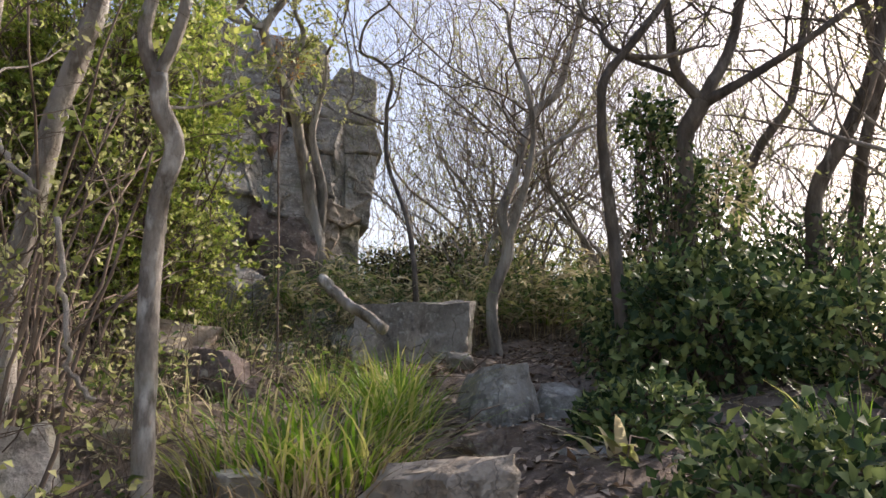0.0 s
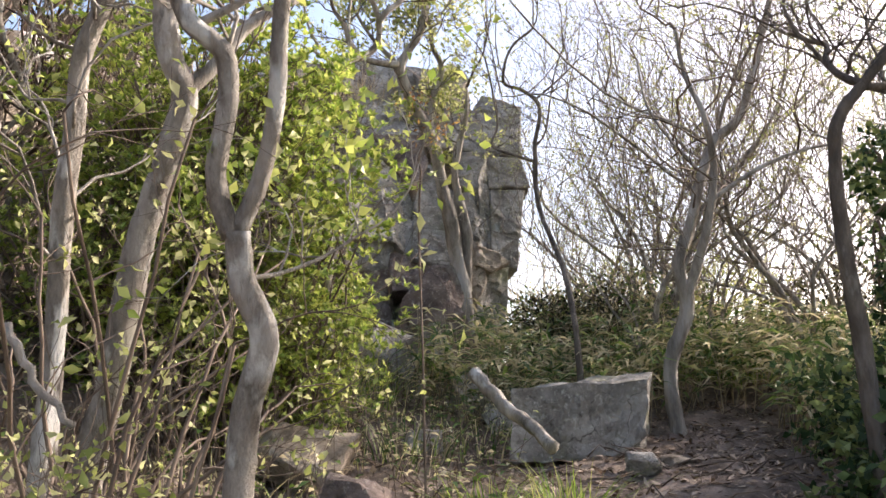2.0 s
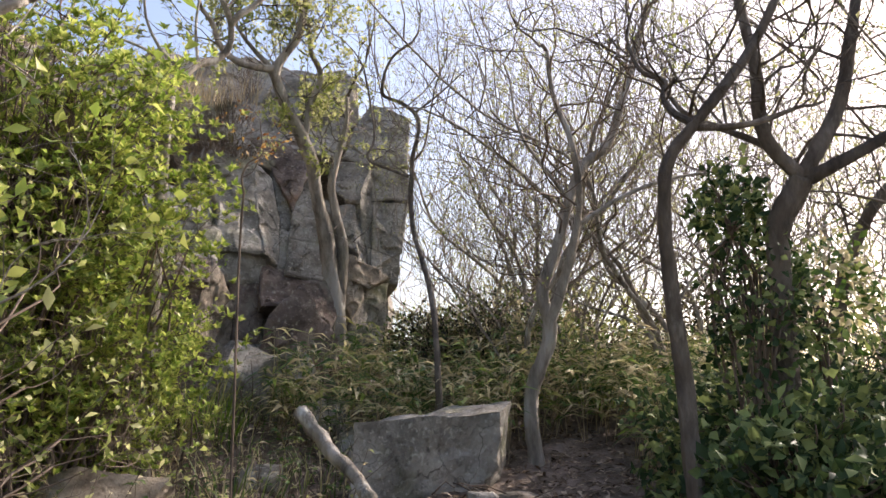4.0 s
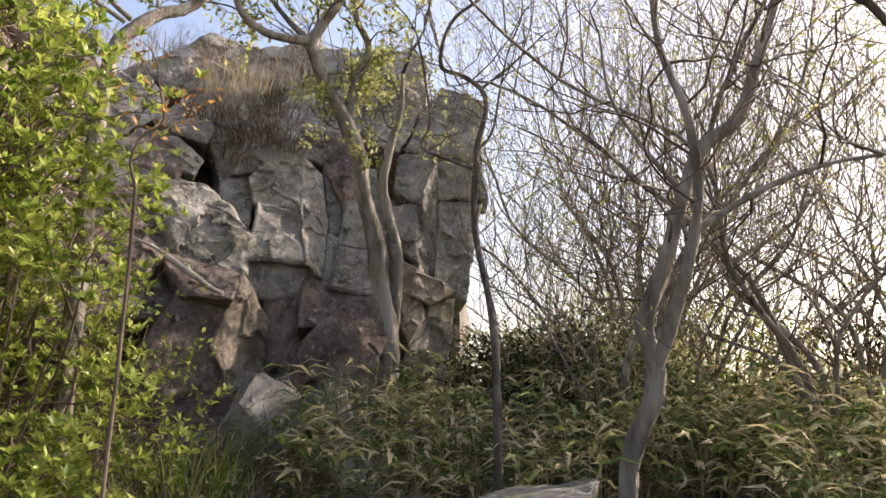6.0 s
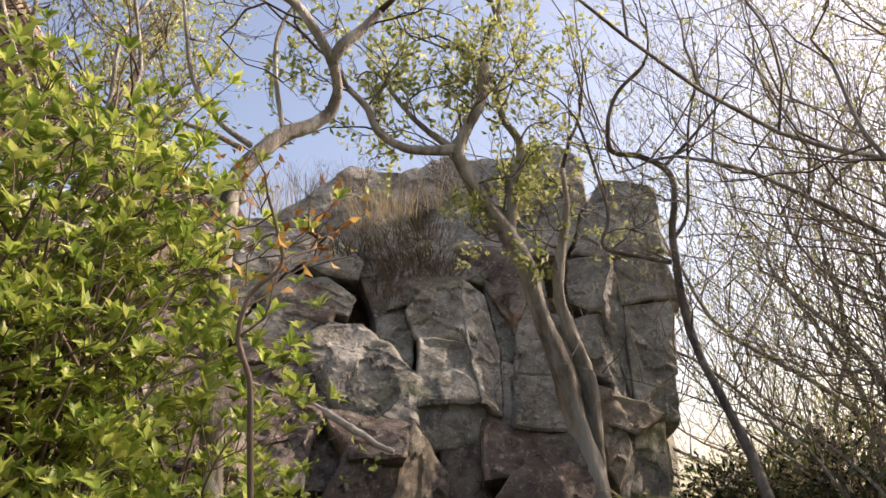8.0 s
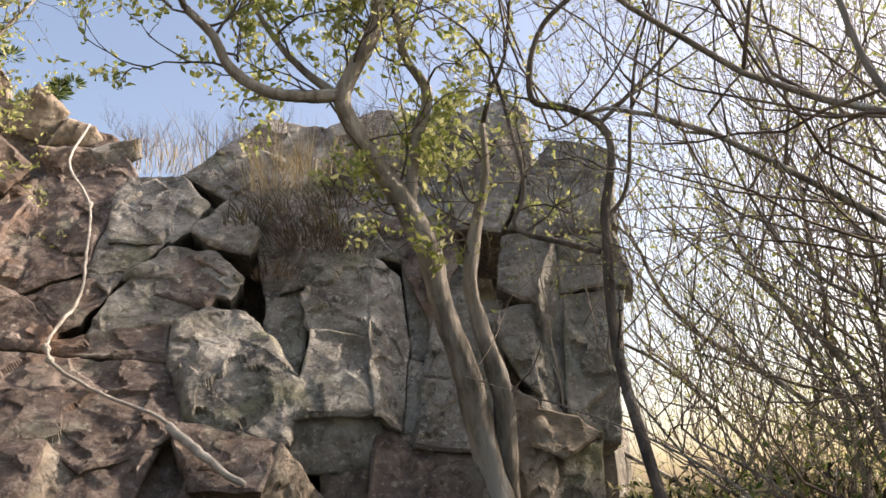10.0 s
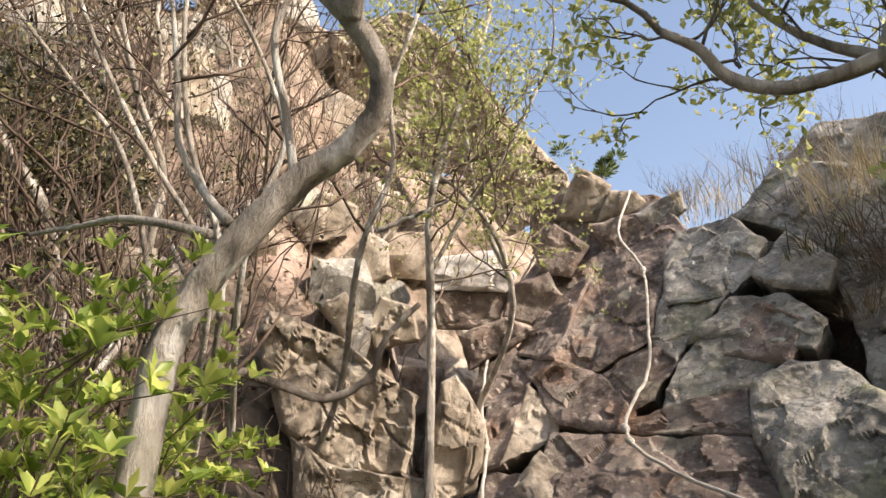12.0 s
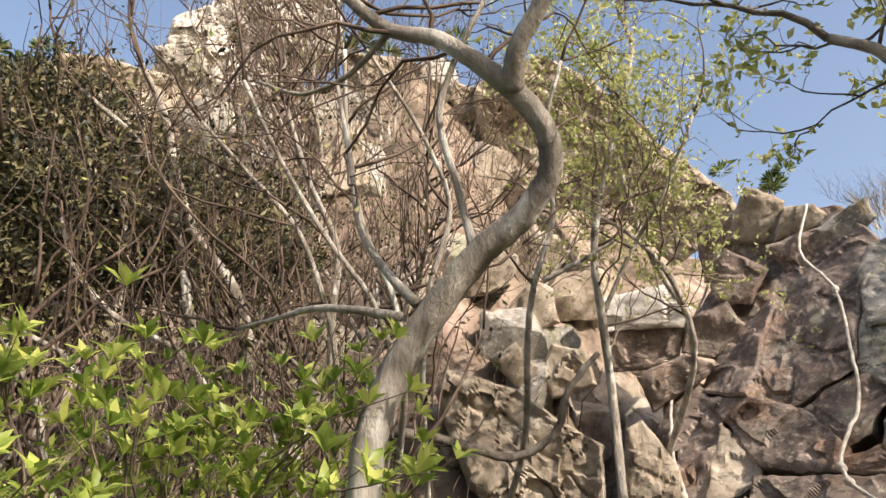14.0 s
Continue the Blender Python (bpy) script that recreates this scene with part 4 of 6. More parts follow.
tree("tree", "slender grey-barked tree forking beside the trail",
     [(rooted([(0.94, 3.72, 2.37), (0.91, 3.66, 2.60), (0.90, 3.63, 2.73), (0.89, 3.57, 2.99), (0.90, 3.54, 3.12), (0.93, 3.54, 3.18), (1.02, 3.54, 3.29), (1.13, 3.54, 3.42), (1.28, 3.57, 3.62), (1.39, 3.58, 3.82)]), 0.034, 0.018, False),
      ([(1.02, 3.54, 3.29), (0.96, 3.59, 3.36), (0.94, 3.66, 3.47), (0.96, 3.70, 3.55), (0.88, 3.73, 3.61), (0.83, 3.74, 3.74)], 0.017, 0.009, True),
      ([(1.02, 3.54, 3.28), (1.16, 3.63, 3.31), (1.34, 3.73, 3.37), (1.49, 3.79, 3.44)], 0.018, 0.01, True)],
     BARK_DARK, 101, twig_len=0.30, twig_level=2, twig_r=0.006, leaf=LEAF_PALE, leaf_size=(0.025, 0.012), leaf_per=1, keep=0.35)
tree("tree", "ivy-clad tree with spreading forked limbs",
     [(rooted([(1.48, 4.19, 2.24), (1.46, 4.09, 2.72), (1.46, 4.02, 3.01), (1.56, 3.98, 3.20)]), 0.055, 0.045, False),
      ([(1.56, 3.98, 3.20), (1.43, 3.95, 3.36), (1.39, 3.88, 3.68), (1.36, 3.90, 4.03)], 0.033, 0.02, True),
      ([(1.56, 3.98, 3.20), (1.77, 4.02, 3.53), (1.88, 4.04, 3.88), (1.98, 4.08, 4.21)], 0.035, 0.02, True),
      ([(1.56, 3.99, 3.18), (1.85, 3.86, 3.31), (2.09, 3.73, 3.44), (2.35, 3.70, 3.62)], 0.03, 0.015, True),
      ([(1.45, 3.95, 3.33), (1.30, 4.03, 3.45), (1.15, 4.10, 3.56), (1.01, 4.15, 3.81)], 0.018, 0.01, True)],
     BARK_DARK, 102, twig_len=0.55, twig_level=3, twig_r=0.009, leaf=LEAF_PALE, leaf_size=(0.03, 0.014), leaf_per=1, keep=0.3)
tree("tree", "dark leaning tree trunk in the thicket beside the trail",
     [(rooted([(2.43, 4.77, 2.03), (2.44, 4.66, 2.49), (2.46, 4.59, 2.81), (2.68, 4.51, 3.20), (2.85, 4.43, 3.59), (2.97, 4.44, 4.00), (2.96, 4.45, 4.43)]), 0.06, 0.035, True)],
     BARK_DARK, 103, twig_len=0.55, twig_level=3, twig_r=0.009, leaf=LEAF_PALE, leaf_per=1, keep=0.4)
tree("tree", "dark upright tree trunk with forked crown in the thicket",
     [(rooted([(2.92, 5.11, 1.90), (2.86, 4.98, 2.47), (2.93, 4.84, 3.12), (3.06, 4.71, 3.72), (2.97, 4.62, 4.11), (2.86, 4.56, 4.41)]), 0.065, 0.03, True)],
     BARK_DARK, 104, twig_len=0.6, twig_level=3, twig_r=0.009, leaf=LEAF_PALE, leaf_per=1, keep=0.4)
tree("tree", "thin slanting grey tree in the thicket",
     [(rooted([(2.22, 5.49, 2.46), (2.30, 5.36, 3.05), (2.44, 5.29, 3.38), (2.66, 5.23, 3.67), (2.76, 5.14, 4.08), (2.83, 5.04, 4.54)]), 0.045, 0.025, True)],
     BARK_DARK, 105, twig_len=0.5, twig_level=3, twig_r=0.008, leaf=LEAF_PALE, leaf_per=1, keep=0.4)
tree("tree", "twisted twin-stemmed grey tree in bamboo grass",
     [(rooted([(0.42, 6.12, 2.38), (0.56, 6.06, 2.84), (0.52, 6.02, 3.07), (0.63, 6.02, 3.39), (0.75, 6.01, 3.78), (0.86, 6.03, 4.03), (1.02, 6.04, 4.16), (1.16, 5.99, 4.50), (1.27, 6.03, 4.84), (1.35, 5.99, 5.11)]), 0.055, 0.022, True),
      ([(0.55, 6.06, 2.82), (0.67, 5.94, 3.15), (0.75, 5.83, 3.43), (0.79, 5.78, 3.70), (0.75, 5.67, 4.07), (0.64, 5.67, 4.42), (0.61, 5.68, 4.77)], 0.035, 0.014, True),
      ([(0.73, 5.83, 3.49), (1.04, 5.84, 3.69), (1.40, 5.98, 3.87), (1.79, 6.16, 3.98)], 0.02, 0.01, True),
      ([(0.75, 6.02, 3.76), (0.55, 5.96, 4.02), (0.40, 5.96, 4.29), (0.34, 5.95, 4.70)], 0.016, 0.007, True)],
     BARK_ROUGH, 106, twig_mat=TWIG, twig_len=0.7, twig_level=3, twig_r=0.009, leaf=LEAF_PALE, leaf_size=(0.022, 0.01), leaf_per=1, keep=0.5, every=6, crook=0.36)
tree("tree", "gnarled pale tree growing against the cliff face",
     [(rooted([(-1.36, 7.71, 3.25), (-1.43, 7.65, 3.67), (-1.46, 7.54, 3.99), (-1.52, 7.43, 4.31), (-1.56, 7.32, 4.67), (-1.62, 7.26, 4.84), (-1.72, 7.12, 5.05), (-1.77, 6.99, 5.20), (-1.78, 6.86, 5.38), (-1.72, 6.86, 5.49), (-1.59, 6.86, 5.68), (-1.52, 6.81, 5.94)]), 0.085, 0.034, True),
      ([(-1.78, 6.86, 5.38), (-1.94, 6.67, 5.32), (-2.04, 6.56, 5.32), (-2.14, 6.42, 5.40), (-2.16, 6.30, 5.53), (-2.22, 6.18, 5.62)], 0.034, 0.018, True),
      ([(-1.82, 6.84, 5.39), (-1.96, 6.77, 5.53), (-2.08, 6.71, 5.69), (-2.22, 6.66, 5.95)], 0.024, 0.012, True),
      ([(-1.37, 7.82, 3.32), (-1.33, 7.71, 3.91), (-1.39, 7.61, 4.25), (-1.41, 7.56, 4.47), (-1.34, 7.53, 4.82), (-1.28, 7.54, 5.06), (-1.26, 7.50, 5.37)], 0.062, 0.018, True),
      ([(-1.61, 7.26, 4.84), (-1.55, 7.23, 5.19), (-1.45, 7.18, 5.48), (-1.52, 7.09, 5.64), (-1.53, 7.00, 5.88)], 0.036, 0.02, True)],
     BARK_ROUGH, 107, twig_mat=BARK_DARK, twig_len=0.42, twig_level=3, twig_r=0.008, leaf=LEAF_PALE, leaf_size=(0.06, 0.028), leaf_per=3, keep=0.6, every=4, start_at=0.5)
tree("tree", "thin crooked dark tree at the end of the cliff",
     [(rooted([(-0.22, 5.95, 2.5), (-0.27, 6.2, 3.0), (-0.55, 6.97, 4.08), (-0.55, 7.06, 4.49), (-0.53, 7.09, 4.98), (-0.65, 7.05, 5.07), (-0.81, 7.00, 5.14), (-0.80, 6.96, 5.27), (-0.72, 6.93, 5.46), (-0.53, 6.97, 5.64)]), 0.026, 0.012, True),
      ([(-0.55, 7.06, 4.49), (-0.47, 7.13, 4.62), (-0.39, 7.10, 4.97), (-0.32, 7.09, 5.29), (-0.23, 7.07, 5.50)], 0.012, 0.006, True),
      ([(-0.53, 7.09, 4.98), (-0.35, 7.13, 5.14), (-0.20, 7.16, 5.29), (-0.08, 7.18, 5.42)], 0.012, 0.006, True),
      ([(-0.58, 7.04, 4.35), (-0.73, 7.05, 4.42), (-0.95, 7.01, 4.55), (-0.90, 7.00, 4.65), (-0.91, 6.94, 4.99), (-0.96, 6.85, 5.33)], 0.014, 0.009, True)],
     BARK_DARK, 108, twig_len=0.36, twig_level=3, twig_r=0.006, leaf=LEAF_PALE, leaf_size=(0.02, 0.009), leaf_per=1, keep=0.3, every=5)
tree("tree", "pale smooth-barked tree with a sweeping curved trunk",
     [(rooted([(-1.57, 4.48, 3.81), (-1.57, 4.49, 3.94), (-1.58, 4.53, 4.06), (-1.55, 4.61, 4.19), (-1.51, 4.69, 4.29), (-1.45, 4.78, 4.36), (-1.40, 4.82, 4.43), (-1.37, 4.81, 4.49), (-1.35, 4.75, 4.57), (-1.36, 4.67, 4.65), (-1.39, 4.59, 4.73), (-1.43, 4.50, 4.78), (-1.44, 4.39, 4.89), (-1.44, 4.32, 5.02)]), 0.036, 0.012, True),
      ([(-1.35, 4.74, 4.57), (-1.30, 4.74, 4.63), (-1.24, 4.78, 4.70), (-1.18, 4.81, 4.78)], 0.022, 0.014, True),
      ([(-1.56, 4.54, 4.17), (-1.61, 4.46, 4.20), (-1.71, 4.36, 4.24), (-1.82, 4.28, 4.26), (-1.94, 4.16, 4.27)], 0.011, 0.005, True),
      ([(-1.56, 4.57, 4.20), (-1.66, 4.52, 4.30), (-1.72, 4.45, 4.44), (-1.74, 4.42, 4.62), (-1.74, 4.37, 4.87)], 0.012, 0.005, True),
      ([(-1.51, 4.68, 4.30), (-1.52, 4.65, 4.45), (-1.50, 4.61, 4.62), (-1.49, 4.64, 4.75), (-1.45, 4.71, 4.91)], 0.010, 0.006, False),
      ([(-1.43, 4.50, 4.78), (-1.57, 4.39, 4.75), (-1.63, 4.30, 4.75), (-1.67, 4.18, 4.81)], 0.008, 0.004, False)],
     BARK, 109, twig_mat=TWIG_RED, twig_len=0.34, twig_level=2, twig_r=0.006, leaf=LEAF_PALE, leaf_size=(0.025, 0.01), leaf_per=1, keep=0.4, every=6, start_at=0.72)
tree("tree", "pale forked tree close beside the trail",
     [(rooted([(-0.67, 1.78, 1.93), (-0.65, 1.76, 2.04), (-0.61, 1.73, 2.16), (-0.64, 1.70, 2.25), (-0.64, 1.68, 2.33)]), 0.026, 0.024, False),
      ([(-0.65, 1.68, 2.32), (-0.67, 1.65, 2.41), (-0.64, 1.62, 2.55), (-0.64, 1.60, 2.62), (-0.69, 1.57, 2.67), (-0.71, 1.56, 2.72), (-0.70, 1.54, 2.79), (-0.68, 1.51, 2.91)], 0.019, 0.016, False),
      ([(-0.64, 1.68, 2.33), (-0.60, 1.67, 2.41), (-0.56, 1.64, 2.55), (-0.55, 1.62, 2.65), (-0.53, 1.59, 2.79), (-0.51, 1.56, 2.91)], 0.017, 0.014, False),
      ([(-0.69, 1.58, 2.67), (-0.63, 1.60, 2.71), (-0.57, 1.64, 2.77), (-0.47, 1.69, 2.85)], 0.008, 0.005, True),
      ([(-0.64, 1.70, 2.25), (-0.60, 1.76, 2.27), (-0.54, 1.82, 2.31), (-0.49, 1.87, 2.36)], 0.005, 0.003, True)],
     BARK, 110, twig_len=0.2, twig_level=2, twig_r=0.004, leaf=LEAF, leaf_size=(0.035, 0.018), leaf_per=2, keep=0.6)
tree("tree", "mottled pale tree leaning by the trail",
     [(rooted([(-1.34, 2.29, 1.94), (-1.30, 2.27, 2.06), (-1.23, 2.22, 2.30), (-1.18, 2.19, 2.49), (-1.09, 2.15, 2.70), (-1.05, 2.13, 2.84), (-1.08, 2.10, 2.93), (-1.08, 2.06, 3.06), (-1.07, 2.02, 3.23), (-1.04, 1.99, 3.38)]), 0.04, 0.026, False),
      ([(-1.06, 2.13, 2.83), (-1.00, 2.17, 2.92), (-0.92, 2.21, 3.06), (-0.81, 2.27, 3.16)], 0.022, 0.012, True)],
     BARK, 111, twig_len=0.35, twig_level=2, twig_r=0.007, leaf=LEAF, leaf_size=(0.035, 0.018), leaf_per=2, keep=0.5)
tree("tree", "slim upright pale tree among leafy shrubs",
     [(rooted([(-1.65, 2.48, 2.33), (-1.60, 2.40, 2.67), (-1.55, 2.35, 2.91), (-1.52, 2.31, 3.08), (-1.43, 2.28, 3.28), (-1.38, 2.24, 3.49)]), 0.035, 0.025, True)],
     BARK, 112, twig_len=0.45, twig_level=2, twig_r=0.007, leaf=LEAF, leaf_size=(0.035, 0.018), leaf_per=2, keep=0.5, every=4)
tree("tree", "small yellow-green leafing tree above the gully",
     [(rooted([(-4.28, 5.89, 4.85), (-4.11, 5.82, 5.20), (-3.97, 5.76, 5.49), (-3.78, 5.79, 5.88), (-3.58, 5.88, 6.26), (-3.40, 5.93, 6.61)]), 0.03, 0.014, True),
      ([(-4.11, 5.82, 5.20), (-3.92, 5.98, 5.55), (-3.66, 6.12, 5.82), (-3.46, 6.26, 6.20)], 0.016, 0.008, True),
      ([(-4.33, 6.45, 5.31), (-4.14, 6.28, 5.49), (-3.97, 6.01, 5.66), (-3.84, 5.61, 5.79)], 0.022, 0.01, True)],
     BARK, 113, twig_mat=TWIG, twig_len=0.5, twig_level=3, twig_r=0.008, leaf=LEAF_PALE, leaf_size=(0.045, 0.02), leaf_per=3, keep=0.9, every=2)


ORANGE_LEAF = material("withered_orange_leaf", [(0.20, 0.08, 0.02), (0.42, 0.20, 0.05), (0.60, 0.38, 0.12)], 8, 0.6, 0, through_light=0.35, island=0.7)
tree("sapling", "thin sapling with withered orange leaves before the cliff",
     [(rooted([(-0.84, 3.78, 3.08), (-0.83, 3.76, 3.16), (-0.83, 3.73, 3.22), (-0.80, 3.72, 3.28), (-0.74, 3.72, 3.32), (-0.74, 3.70, 3.38), (-0.74, 3.68, 3.42)]), 0.006, 0.0025, True)],
     TWIG, 114, twig_len=0.12, twig_level=1, twig_r=0.003, leaf=ORANGE_LEAF, leaf_size=(0.028, 0.011), leaf_per=2, keep=0.7, every=4, start_at=0.5)

# ---- leafy shrubs ----
def shrub(name, label, place, middle, radii, stems, seed, mat, leaf_mat, kind_of_leaf, size, keep=1.0, level=2, per=3, twig_r=0.005):
    """A bush: stems from one foot spread into a rounded crown; leaves at the ends."""
    r = np.random.default_rng(seed)
    e = thing(name, place, label, "shrub")
    twigs, tips = Soup(), []
    for i in range(stems):
        d = r.normal(0, 1, 3)
        d = d / np.linalg.norm(d) * r.uniform(0.35, 1.0) ** 0.5
        goal = np.array(middle) + d * np.array(radii)
        foot = np.array(place) + np.array((r.normal(0, 0.12), r.normal(0, 0.12), 0))
        foot[2] = ground_z(foot[0], foot[1]) - 0.04
        bend = (foot + goal) / 2 + np.array((r.normal(0, 0.12), r.normal(0, 0.12), 0.15))
        line = smooth_line([foot, foot * 0.6 + bend * 0.4, bend, goal], 4, 0.012, seed + i)
        twigs.tube(line, np.linspace(twig_r * 2.2, twig_r * 0.8, len(line)), 5)
        for k in range(len(line) // 2, len(line), 2):
            w = (line[k] - np.array(middle)) + np.array((0, 0, 0.25))
            branch_out(twigs, tips, line[k], w + r.normal(0, 0.15, 3), r.uniform(0.12, 0.3), twig_r * 0.7, level, r, 0.8, 0.2, 3, 0.25)
        tips.append((goal, d))
    tagged(twigs.make("brushwood", mat, e), kind="stuff")
    s = whorls(tips, r, 8, size[0], size[1], keep) if kind_of_leaf == "whorl" else leafy(tips, per, size[0], size[1], r, keep)
    tagged(s.make("crown", leaf_mat, e), kind="stuff")
    return e


shrub("azalea_bush", "bright green azalea bush with fresh leaf rosettes", (-1.75, 4.25, 2.0), (-1.75, 4.2, 2.85), (0.62, 0.62, 0.66), 48, 201, TWIG, LEAF, "whorl", (0.042, 0.015), 0.8)
shrub("azalea_bush", "bright green azalea bush on the bank", (-2.6, 3.9, 2.2), (-2.5, 3.7, 3.0), (0.8, 0.65, 0.5), 26, 202, TWIG, LEAF, "whorl", (0.042, 0.014), 0.55)
shrub("leafy_bush", "sparse bush of small yellow-green leaves", (-1.6, 2.7, 1.4), (-1.5, 2.7, 2.2), (0.75, 0.7, 0.7), 20, 203, TWIG, LEAF_PALE, "single", (0.036, 0.018), 0.32, 2, 2)
shrub("leafy_bush", "sparse twiggy bush with young leaves by the path", (-1.15, 1.5, 0.9), (-1.2, 1.7, 1.5), (0.6, 0.6, 0.55), 22, 204, TWIG, LEAF_PALE, "single", (0.035, 0.018), 0.35, 2, 2)
shrub("leafy_bush", "spray of thin twigs with small young leaves", (-1.1, 2.0, 1.1), (-1.0, 1.75, 2.25), (0.4, 0.4, 0.5), 8, 207, TWIG, LEAF_PALE, "single", (0.03, 0.015), 0.5, 2, 2, 0.004)
shrub("leafy_bush", "leafy bush in front of the cliff", (-2.3, 5.2, 2.3), (-2.2, 5.2, 2.8), (0.5, 0.5, 0.5), 20, 205, TWIG, LEAF, "single", (0.045, 0.02), 0.6, 2, 2)


shrub("azalea_bush", "low azalea bush with bright new leaf rosettes", xy((-2.10, 4.00, 3.87)) + (2.2,), (-2.10, 4.00, 3.68), (0.75, 0.58, 0.28), 210, 206, TWIG, LEAF, "whorl", (0.045, 0.016), 1.0, 1)
shrub("azalea_bush", "spreading azalea bush with bright leaf rosettes on the bank", (-2.2, 3.9, 2.5), (-2.15, 3.95, 3.2), (0.75, 0.6, 0.42), 70, 208, TWIG, LEAF, "whorl", (0.045, 0.016), 0.9, 1)


def mound(name, label, middle, radii, count, seed, leaf_mat, size, stems=60):
    """A dense low evergreen: leaves in an uneven cloud over a tangle of stems."""
    r = np.random.default_rng(seed)
    mx, my, mz = middle
    e = thing(name, (mx, my, ground_z(mx, my)), label, "shrub")
    tw, lf = Soup(), Soup()
    for i in range(stems):
        d = r.normal(0, 1, 3)
        d[2] = abs(d[2])
        d = d / np.linalg.norm(d)
        foot = np.array((mx + r.normal(0, radii[0] * 0.35), my + r.normal(0, radii[1] * 0.35), 0))
        foot[2] = ground_z(foot[0], foot[1]) - 0.05
        line = smooth_line([foot, np.array(middle) + d * np.array(radii) * 0.5, np.array(middle) + d * np.array(radii) * r.uniform(0.8, 1.05)], 4, 0.02, seed + i)
        tw.tube(line, np.linspace(0.008, 0.003, len(line)), 4)
    off = Vector((seed, 1.3, 2.2))
    for i in range(count):
        d = r.normal(0, 1, 3)
        d[2] = abs(d[2]) * 1.1 - 0.45
        d = d / np.linalg.norm(d)
        lump = 1 + 0.5 * noise.noise(Vector(d) * 2.6 + off) + 0.38 * noise.noise(Vector(d) * 6.5 + off)
        p = np.array(middle) + d * np.array(radii) * lump * r.uniform(0.55, 1.0) ** 0.5
        if p[2] < ground_z(p[0], p[1]):
            continue
        lf.leaf(p, d + r.normal(0, 0.7, 3) + np.array((0, 0, -0.2)), d + r.normal(0, 0.5, 3), size[0] * r.uniform(0.6, 1.3), size[1] * r.uniform(0.7, 1.3))
    tagged(tw.make("brushwood", TWIG, e), kind="stuff")
    tagged(lf.make("leaves", leaf_mat, e), kind="stuff")
    return e


mound("ivy_thicket", "dense dark green ivy thicket beside the trail", (1.35, 3.75, 1.75), (0.48, 0.6, 0.5), 4500, 211, LEAF_DARK, (0.06, 0.036))
mound("ivy_thicket", "dense dark green ivy thicket under the trees", (2.2, 3.6, 1.5), (0.65, 0.8, 0.65), 5500, 212, LEAF_DARK, (0.06, 0.036))
mound("ivy_thicket", "dark evergreen undergrowth beside the upper trail", (1.75, 4.9, 2.0), (0.7, 0.6, 0.5), 4500, 213, LEAF_DARK, (0.06, 0.036))
mound("ivy_thicket", "low dark green undergrowth beside stones", (1.35, 2.55, 1.0), (0.5, 0.5, 0.4), 3000, 214, LEAF_DARK, (0.06, 0.032))
mound("ivy_thicket", "dark green undergrowth close beside the lower trail", (1.05, 2.05, 1.12), (0.42, 0.45, 0.30), 2600, 219, LEAF_DARK, (0.055, 0.03))
mound("ivy_thicket", "dark green undergrowth at the foot of the slope", (1.55, 1.70, 1.02), (0.5, 0.5, 0.42), 2800, 220, LEAF_DARK, (0.055, 0.03))
mound("ivy_thicket", "low dark leaves creeping round the trail stones", (0.80, 2.85, 1.40), (0.25, 0.32, 0.18), 1200, 221, LEAF_DARK, (0.05, 0.028))
mound("leafy_thicket", "sunlit green undergrowth beside the upper trail", (2.6, 4.9, 2.2), (0.8, 0.6, 0.55), 3000, 217, LEAF_DARK, (0.055, 0.028))
mound("ivy_column", "ivy wrapped round a tree trunk", (1.37, 4.10, 2.56), (0.22, 0.22, 0.55), 1000, 215, LEAF_DARK, (0.045, 0.03), 10)
mound("ivy_column", "ivy climbing a leaning trunk", (1.29, 4.11, 3.08), (0.16, 0.16, 0.22), 500, 218, LEAF_DARK, (0.05, 0.03), 10)
mound("ivy_column", "green leaves about a leaning trunk", (1.72, 4.40, 2.70), (0.30, 0.3, 0.35), 900, 216, SASA, (0.05, 0.028), 10)

# ---- bamboo grass, grasses, litter ----
sasa, straw_stems = Soup(), Soup()
r5 = np.random.default_rng(31)
for i in range(2600):
    x, y = r5.uniform(-1.5, 4.0), 5.5 + 5.5 * r5.uniform(0, 1) ** 1.5
    if x < -0.4 and y > 8.2 or (x < 0.35 and y < 6.0) or (0.3 < x < 1.1 and y < 6.5):
        continue
    z = ground_z(x, y)
    h = r5.uniform(0.3, 0.75)
    top = np.array((x + r5.normal(0, 0.1), y + r5.normal(0, 0.1), z + h))
    straw_stems.tube([(x, y, z - 0.03), (x * 0.5 + top[0] * 0.5 + 0.02, y * 0.5 + top[1] * 0.5, z + h * 0.55), top], (0.003, 0.0025, 0.0015), 3)
    for k in range(r5.integers(5, 11)):
        a = r5.uniform(0, 6.28)
        u = r5.uniform(0.35, 1.0)
        p = np.array((x, y, z)) * (1 - u) + top * u
        sasa.leaf(p, (math.cos(a), math.sin(a), r5.uniform(-0.1, 0.7)), (r5.normal(0, 0.3), r5.normal(0, 0.3), 1), r5.uniform(0.12, 0.25), r5.uniform(0.020, 0.040), 0.35)
tagged(sasa.make("bamboo_grass", SASA), "knee-high green and straw-edged bamboo grass", "bamboo grass", kind="stuff")
tagged(straw_stems.make("bamboo_grass_stems", STRAW), "thin dry stems of bamboo grass", "bamboo grass", kind="stuff")


